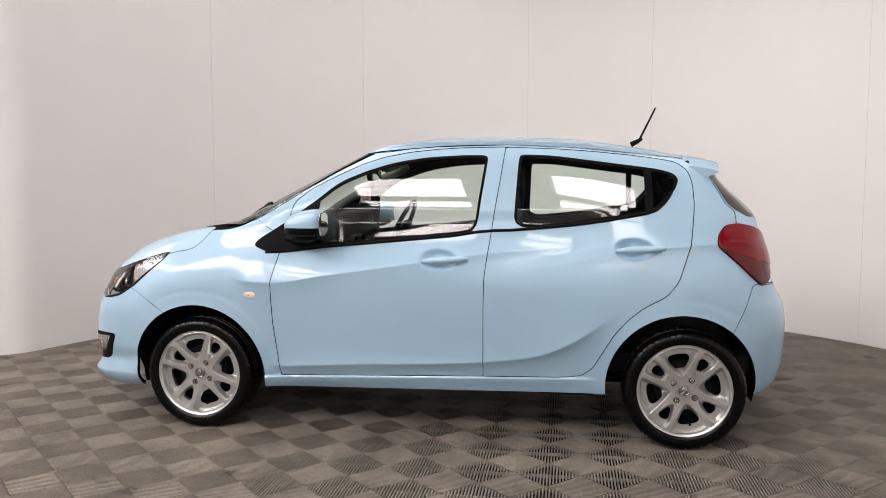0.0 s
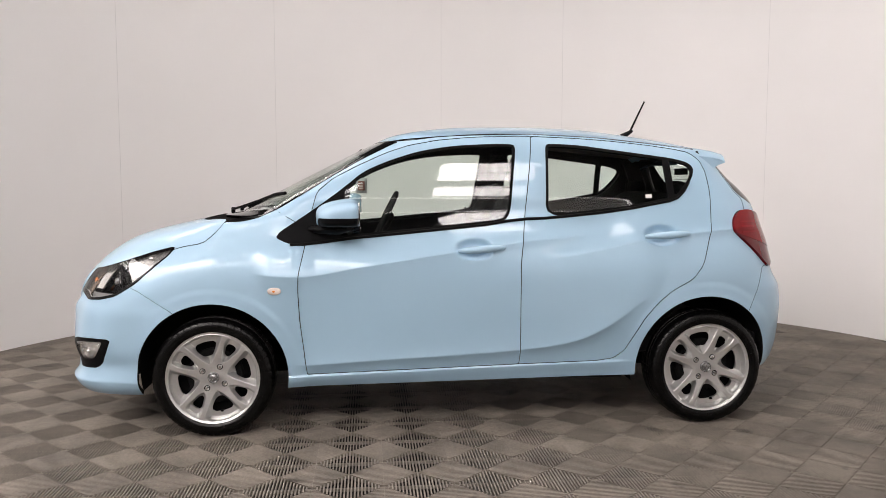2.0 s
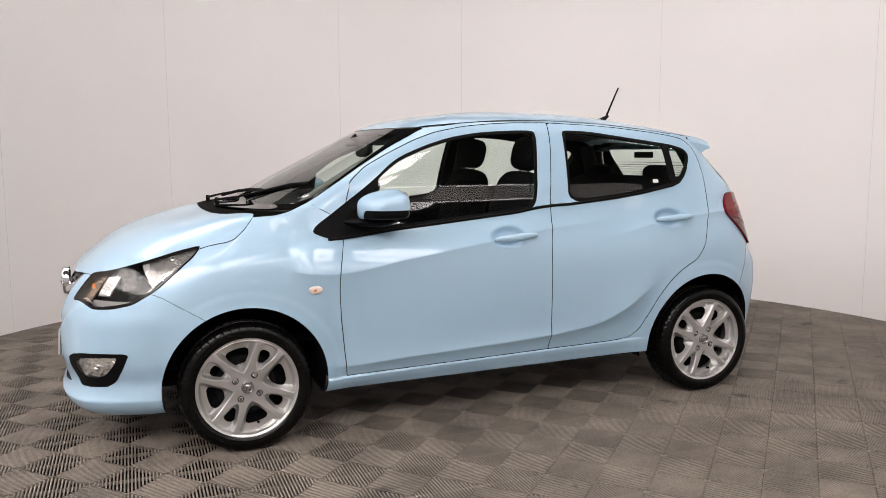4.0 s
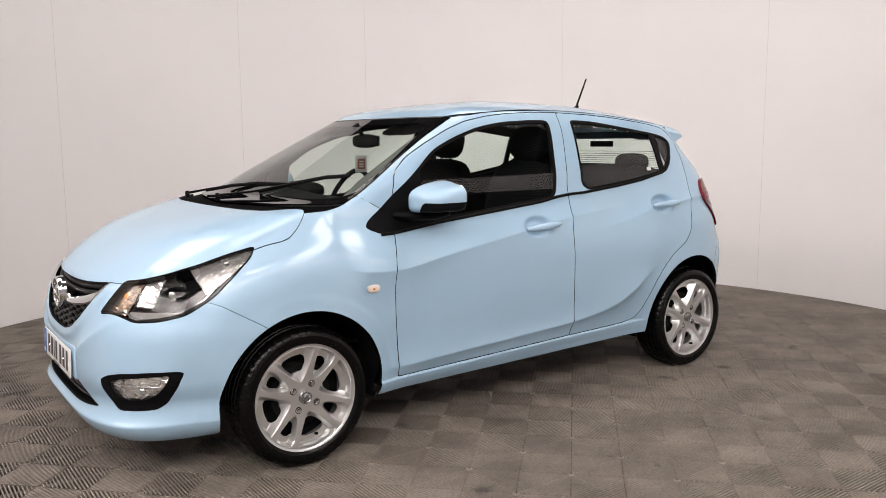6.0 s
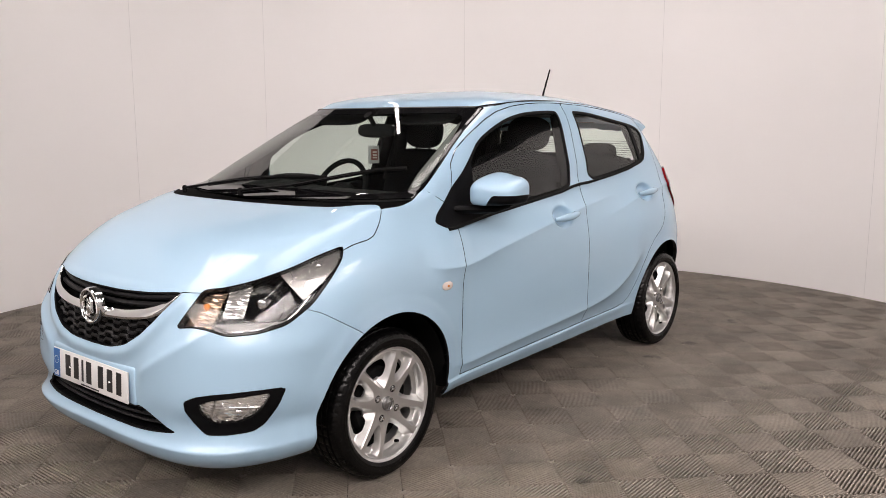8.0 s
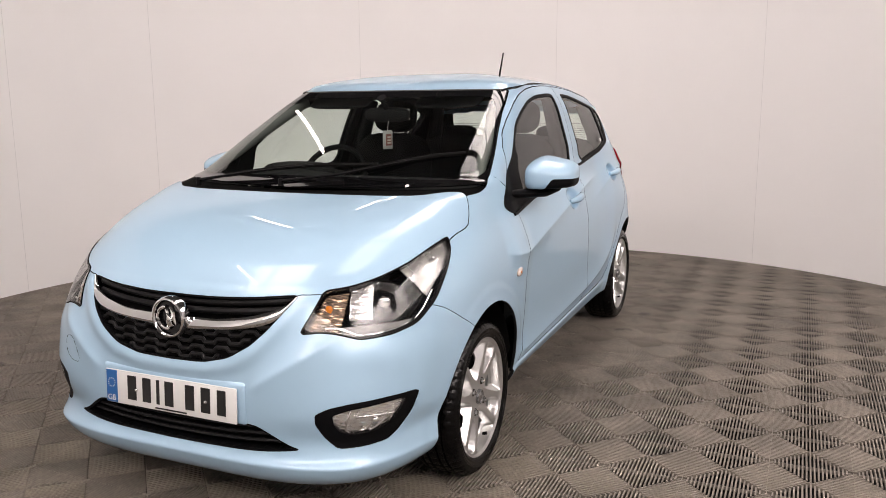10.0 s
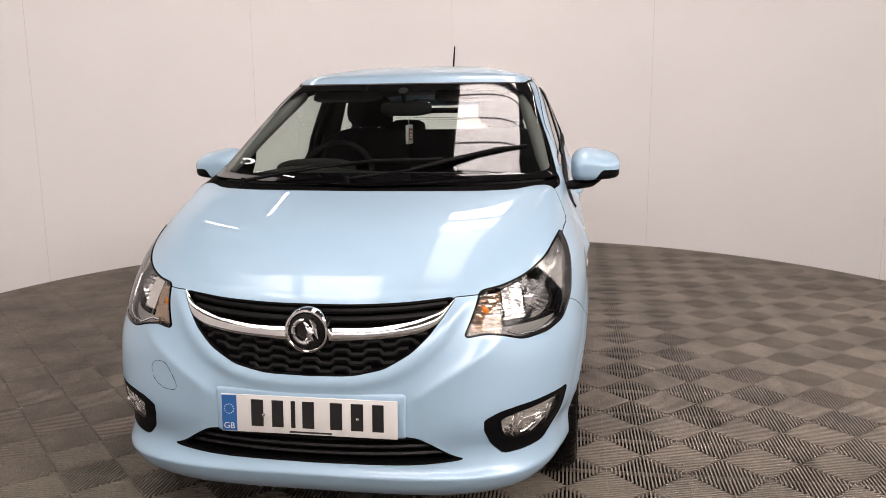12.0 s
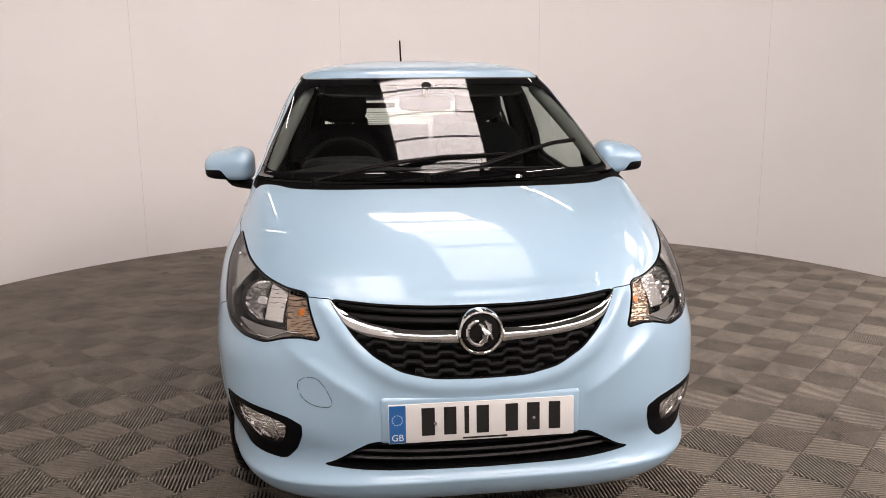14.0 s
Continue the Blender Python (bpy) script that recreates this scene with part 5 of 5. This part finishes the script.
for s in (1, -1):
    mirror_shell(s)
    for x0, x1, z0, z1 in ((-.040, .180, .868, .884), (.872, 1.092, .930, .944)):
        bm, pts, rad = bmesh.new(), [], []
        for i in range(17):
            u = i / 16
            x, z = x0 + (x1 - x0) * u, z0 + (z1 - z0) * u
            pts.append((x, -s * (side_at(x1, z) + .003 + .020 * math.sin(math.pi * min(1, u * 1.02)) ** .6), z))
            rad.append(.003 + .015 * math.sin(math.pi * (.06 + .88 * u)) ** .55)
        tube(bm, pts, rad, 12, 1.0)
        part("door_handle", bm, PAINT, car, "pale blue door handle")
        bm = bmesh.new()
        u = .72
        x, z = x0 + (x1 - x0) * u, z0 + (z1 - z0) * u
        y = side_at(x1, z) + .0245
        tube(bm, [(x, -s * (y - .012), z - .017), (x, -s * (y + .0005), z), (x, -s * (y - .012), z + .017)], .0012, 6)
        part("handle_joint", bm, SEAL, car)
    # flashing light on the fender
    bm = bmesh.new()
    blob(bm, (-.900, -s * (side_at(-.90, .692) + .001), .692), (.031, .007, .017), 2.4, 12)
    part("side_repeater", bm, REPEATER, car, "small clear side repeater with an amber bulb")
    bm = bmesh.new()
    blob(bm, (-.900, -s * (side_at(-.90, .692) - .001), .692), (.027, .004, .014), 2.4, 10)
    part("repeater_back", bm, REFLECTOR, car)
    bm = bmesh.new()
    blob(bm, (-.902, -s * (side_at(-.90, .692) + .0065), .692), (.008, .0025, .006), 2, 8)
    part("repeater_bulb", bm, AMBER, car)
    # strip below the windows
    bm = bmesh.new()
    line = [(-.83, .902), (-.772, .904), (-.522, .932), (-.257, .956), (.097, .989), (.214, 1.008), (.30, 1.016), (.390, 1.019), (.666, 1.044), (.834, 1.067), (1.011, 1.100), (1.056, 1.114), (1.094, 1.145), (1.13, 1.19)]
    tube(bm, [(x, -s * (side_at(x, z) + .001), z) for x, z in line], [.0075] * 11 + [.006, .005, .003], 8)
    part("waist_strip", bm, SEAL, car, "black strip below the side windows")
    # joint between fender and windscreen pillar
    bm = bmesh.new()
    tube(bm, [(x, -s * (side_at(x, z) + .0004), z) for x, z in ((-.912, 1.068), (-.880, 1.050), (-.845, 1.029), (-.815, 1.012), (-.80, 1.003))], .0014, 6)
    part("fender_joint", bm, SEAL, car)
    # dark drip rail along the roof
    bm = bmesh.new()
    line = [(-.355, 1.388), (-.30, 1.397), (-.22, 1.404), (-.125, 1.413), (.016, 1.423), (.153, 1.428), (.342, 1.428), (.569, 1.419), (.738, 1.407), (.934, 1.387), (1.071, 1.369), (1.19, 1.357)]
    tube(bm, [(x, -s * (side_at(x, z) - .005), z + .001) for x, z in line], [.0055, .0055, .0055, .0045, .003, .0025, .0025, .002, .002, .002, .002, .002], 6)
    part("roof_rail_strip", bm, SEAL, car)

# wipers rest along the foot of the windscreen
def wiper(arm, blade):
    thing = empty("wiper", car, "black windscreen wiper at rest")
    bm = bmesh.new()
    tube(bm, arm, [.011, .008, .006, .005], 8, .6)
    part("arm", bm, BLACK, thing)
    bm = bmesh.new()
    tube(bm, blade, .0075, 8, 1.1)
    part("blade", bm, SEAL, thing)
    bm = bmesh.new()
    lathe(bm, [(.0, .012), (.008, .011), (.011, .004), (.011, -.02)], 16, "Z", arm[0])
    part("pivot", bm, BLACK, thing)


wiper([(-1.225, .46, 1.035), (-1.16, .30, 1.062), (-1.085, .12, 1.085), (-1.055, .02, 1.094)], [(-1.155, .38, 1.050), (-1.09, .20, 1.078), (-1.045, 0, 1.094), (-1.020, -.25, 1.098)])
wiper([(-1.215, .07, 1.042), (-1.13, -.14, 1.066), (-1.02, -.31, 1.102), (-.955, -.40, 1.122)], [(-1.10, -.14, 1.066), (-1.00, -.32, 1.106), (-.925, -.45, 1.132), (-.865, -.555, 1.140)])

# small white label inside the rear door glass
bm = bmesh.new()
add_box(bm, -.016, .016, -.0008, .0008, -.009, .009, m=pose(.908, -.6745, 1.124, -18, 0, 0))
part("window_label", bm, PLATE_WHITE, car, "small white label on the rear door glass", 0)

# roof spoiler
def roof_z(x, y):
    """Height of the roof panel at a place."""
    up = grid[grid[..., 2] > 1.25]
    return float(up[((up[:, 0] - x) ** 2 + (up[:, 1] + abs(y)) ** 2).argmin()][2])


bm, rowsv = bmesh.new(), []
for i in range(33):
    y = -.54 + 1.08 * i / 32
    e = abs(y / .54) ** 6
    top = roof_z(1.195, y) - .002
    row = [(1.19, top - .06), (1.19, top - .004), (1.20, top), (1.26, top - .008), (1.32, top - .018), (1.366 - .012 * e, top - .030), (1.367 - .012 * e, top - .036), (1.340 - .02 * e, top - .048), (1.312 - .02 * e, top - .066), (1.24, top - .10)]
    rowsv.append([bm.verts.new((x, y, z)) for x, z in row])
for a, b in zip(rowsv, rowsv[1:]):
    for k in range(9):
        bm.faces.new((a[k], a[k + 1], b[k + 1], b[k]))
for r in (rowsv[0], rowsv[-1]):
    bm.faces.new(r)
part("roof_spoiler", bm, PAINT, tailgate, "pale blue roof spoiler", 45)

bm = bmesh.new()
blob(bm, (float(tail(1.16)) + .006, -.02, 1.112), (.016, .016, .013), 2.2, 10)
part("rear_wiper_knob", bm, BLACK, tailgate)

aerial = empty("aerial", car, "short black roof aerial leaning back")
bm = bmesh.new()
tube(bm, [(.985, 0, 1.452), (1.02, 0, 1.470), (1.045, 0, 1.484)], [.022, .018, .010], 12, .7)
part("foot", bm, BLACK, aerial)
bm = bmesh.new()
tube(bm, [(1.030, 0, 1.478), (1.112, 0, 1.650)], [.0060, .0040], 8)
part("rod", bm, BLACK, aerial)
bm = bmesh.new()
for k in range(22):
    u = .12 + .86 * k / 21
    c = Vector((1.030 + .082 * u, 0, 1.478 + .172 * u))
    tube(bm, [c - Vector((.0009, 0, .0019)), c + Vector((.0009, 0, .0019))], .0066 - .0018 * u, 8)
tagged(part("coil", bm, BLACK, aerial), kind="stuff")



# ---- ribbed floor tiles ----
PITCH, TILE_X, TILE_Y, FLOOR_RADIUS, RIBS = .282, -1.541, -.873, 4.6, 21
TILE = bpy.data.materials.new("grey_rib_tile")
TILE.use_nodes = True
nt = TILE.node_tree
p = nt.nodes["Principled BSDF"]
p.inputs["Roughness"].default_value = .62
geo, info = nt.nodes.new("ShaderNodeNewGeometry"), nt.nodes.new("ShaderNodeObjectInfo")
n1, n2 = nt.nodes.new("ShaderNodeTexNoise"), nt.nodes.new("ShaderNodeTexNoise")
n1.inputs["Scale"].default_value, n1.inputs["Detail"].default_value, n1.inputs["Roughness"].default_value = 2.6, 8, .68
n2.inputs["Scale"].default_value, n2.inputs["Detail"].default_value = 70, 4
for n in (n1, n2):
    nt.links.new(geo.outputs["Position"], n.inputs["Vector"])
ramp = nt.nodes.new("ShaderNodeValToRGB")
ramp.color_ramp.elements[0].position, ramp.color_ramp.elements[0].color = .28, (.110, .096, .080, 1)
ramp.color_ramp.elements[1].position, ramp.color_ramp.elements[1].color = .70, (.27, .234, .194, 1)
nt.links.new(n1.outputs["Fac"], ramp.inputs["Fac"])
mul = nt.nodes.new("ShaderNodeMix")
mul.data_type, mul.blend_type = "RGBA", "MULTIPLY"
mul.inputs["Factor"].default_value = .55
nt.links.new(ramp.outputs["Color"], mul.inputs["A"])
nt.links.new(n2.outputs["Fac"], mul.inputs["B"])
n3, scuff = nt.nodes.new("ShaderNodeTexNoise"), nt.nodes.new("ShaderNodeMapRange")
n3.inputs["Scale"].default_value, n3.inputs["Detail"].default_value = 4.2, 5
scuff.inputs["From Min"].default_value, scuff.inputs["From Max"].default_value = .66, .72
scuff.inputs["To Min"].default_value, scuff.inputs["To Max"].default_value = 1.0, .45
nt.links.new(geo.outputs["Position"], n3.inputs["Vector"])
nt.links.new(n3.outputs["Fac"], scuff.inputs["Value"])
worn = nt.nodes.new("ShaderNodeMix")
worn.data_type, worn.blend_type = "RGBA", "MULTIPLY"
worn.inputs["Factor"].default_value = 1
nt.links.new(mul.outputs["Result"], worn.inputs["A"])
nt.links.new(scuff.outputs["Result"], worn.inputs["B"])
tint = nt.nodes.new("ShaderNodeHueSaturation")
rng = nt.nodes.new("ShaderNodeMapRange")
rng.inputs["To Min"].default_value, rng.inputs["To Max"].default_value = 1.28, 1.46
nt.links.new(info.outputs["Random"], rng.inputs["Value"])
nt.links.new(rng.outputs["Result"], tint.inputs["Value"])
nt.links.new(worn.outputs["Result"], tint.inputs["Color"])
nt.links.new(tint.outputs["Color"], p.inputs["Base Color"])
# near-black bed: the shade in the gaps between ribs is put into its colour
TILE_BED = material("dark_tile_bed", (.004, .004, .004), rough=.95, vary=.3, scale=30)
JOINT = material("pale_tile_joint", (.28, .25, .215), rough=.8, vary=.6, scale=14)


def rib_tile():
    """One square tile: in each quarter the ribs run from the edge towards the middle."""
    V, F = [], []
    n, h, w = RIBS, .018, PITCH / RIBS * .25
    for quarter in range(4):
        c, s = ((1, 0), (0, 1), (-1, 0), (0, -1))[quarter]
        for i in range(n):
            v = (i + .5) / n * PITCH - PITCH / 2
            u0, u1 = abs(v) + .0030, PITCH / 2 - .0001
            if u1 - u0 < .004:
                continue
            # a flat cap on a narrow web
            for wide, top, foot, inset in ((w, 0, -.0035, .001), (w * .4, -.0035, -h, 0)):
                b = len(V)
                for u, dv, z in ((u0, -wide, foot), (u1, -wide, foot), (u1, wide, foot), (u0, wide, foot), (u0 + inset, -wide * (1 - 180 * inset), top), (u1 - inset * .3, -wide * (1 - 180 * inset), top),
                                 (u1 - inset * .3, wide * (1 - 180 * inset), top), (u0 + inset, wide * (1 - 180 * inset), top)):
                    V.append((u * c - (v + dv) * s, u * s + (v + dv) * c, z))
                F += [(b, b + 1, b + 5, b + 4), (b + 1, b + 2, b + 6, b + 5), (b + 2, b + 3, b + 7, b + 6), (b + 3, b, b + 4, b + 7)]
                F += [(b + 4, b + 5, b + 6, b + 7), (b + 3, b + 2, b + 1, b)] if inset else []
    return V, F


V, F = rib_tile()
tile_mesh = bpy.data.meshes.new("floor_tile")
tile_mesh.from_pydata(V, [], F)
tile_mesh.materials.append(TILE)
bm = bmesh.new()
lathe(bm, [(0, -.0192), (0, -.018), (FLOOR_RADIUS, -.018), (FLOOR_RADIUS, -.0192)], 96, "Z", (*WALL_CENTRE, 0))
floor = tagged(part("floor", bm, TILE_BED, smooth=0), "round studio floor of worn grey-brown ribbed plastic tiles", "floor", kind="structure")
spots = []
for i in range(-18, 30):
    for j in range(-26, 20):
        x, y = TILE_X + (i + .5) * PITCH, TILE_Y + (j + .5) * PITCH
        if math.hypot(x - WALL_CENTRE[0], y - WALL_CENTRE[1]) < FLOOR_RADIUS - .1:
            spots.append((x, y))
spots.sort(key=lambda q: (q[0] + 2.6) ** 2 * .6 + (q[1] + 2.4) ** 2)
rest_v, rest_f = [], []
for k, (x, y) in enumerate(spots):
    if k < 300:
        ob = new("tile", tile_mesh)
        ob.location, ob.parent = (x, y, 0), floor
    else:
        b = len(rest_v)
        rest_v += [(v[0] + x, v[1] + y, v[2]) for v in V]
        rest_f += [tuple(q + b for q in f) for f in F]
tagged(mesh_object("tile_field", rest_v, rest_f, TILE, floor, smooth=0), kind="stuff")
bm = bmesh.new()
for j in range(-26, 20):
    y = TILE_Y + j * PITCH
    half = math.sqrt(max(0, (FLOOR_RADIUS - .1) ** 2 - (y - WALL_CENTRE[1]) ** 2))
    if half > .3:
        add_box(bm, WALL_CENTRE[0] - half, WALL_CENTRE[0] + half, y - .0008, y + .0008, -.0165, -.0022)
for i in range(-18, 30):
    x = TILE_X + i * PITCH
    half = math.sqrt(max(0, (FLOOR_RADIUS - .1) ** 2 - (x - WALL_CENTRE[0]) ** 2))
    if half > .3:
        add_box(bm, x - .0008, x + .0008, WALL_CENTRE[1] - half, WALL_CENTRE[1] + half, -.0165, -.0023)
tagged(part("joint", bm, JOINT, floor, "thin pale joints between the tiles", smooth=0), kind="stuff")
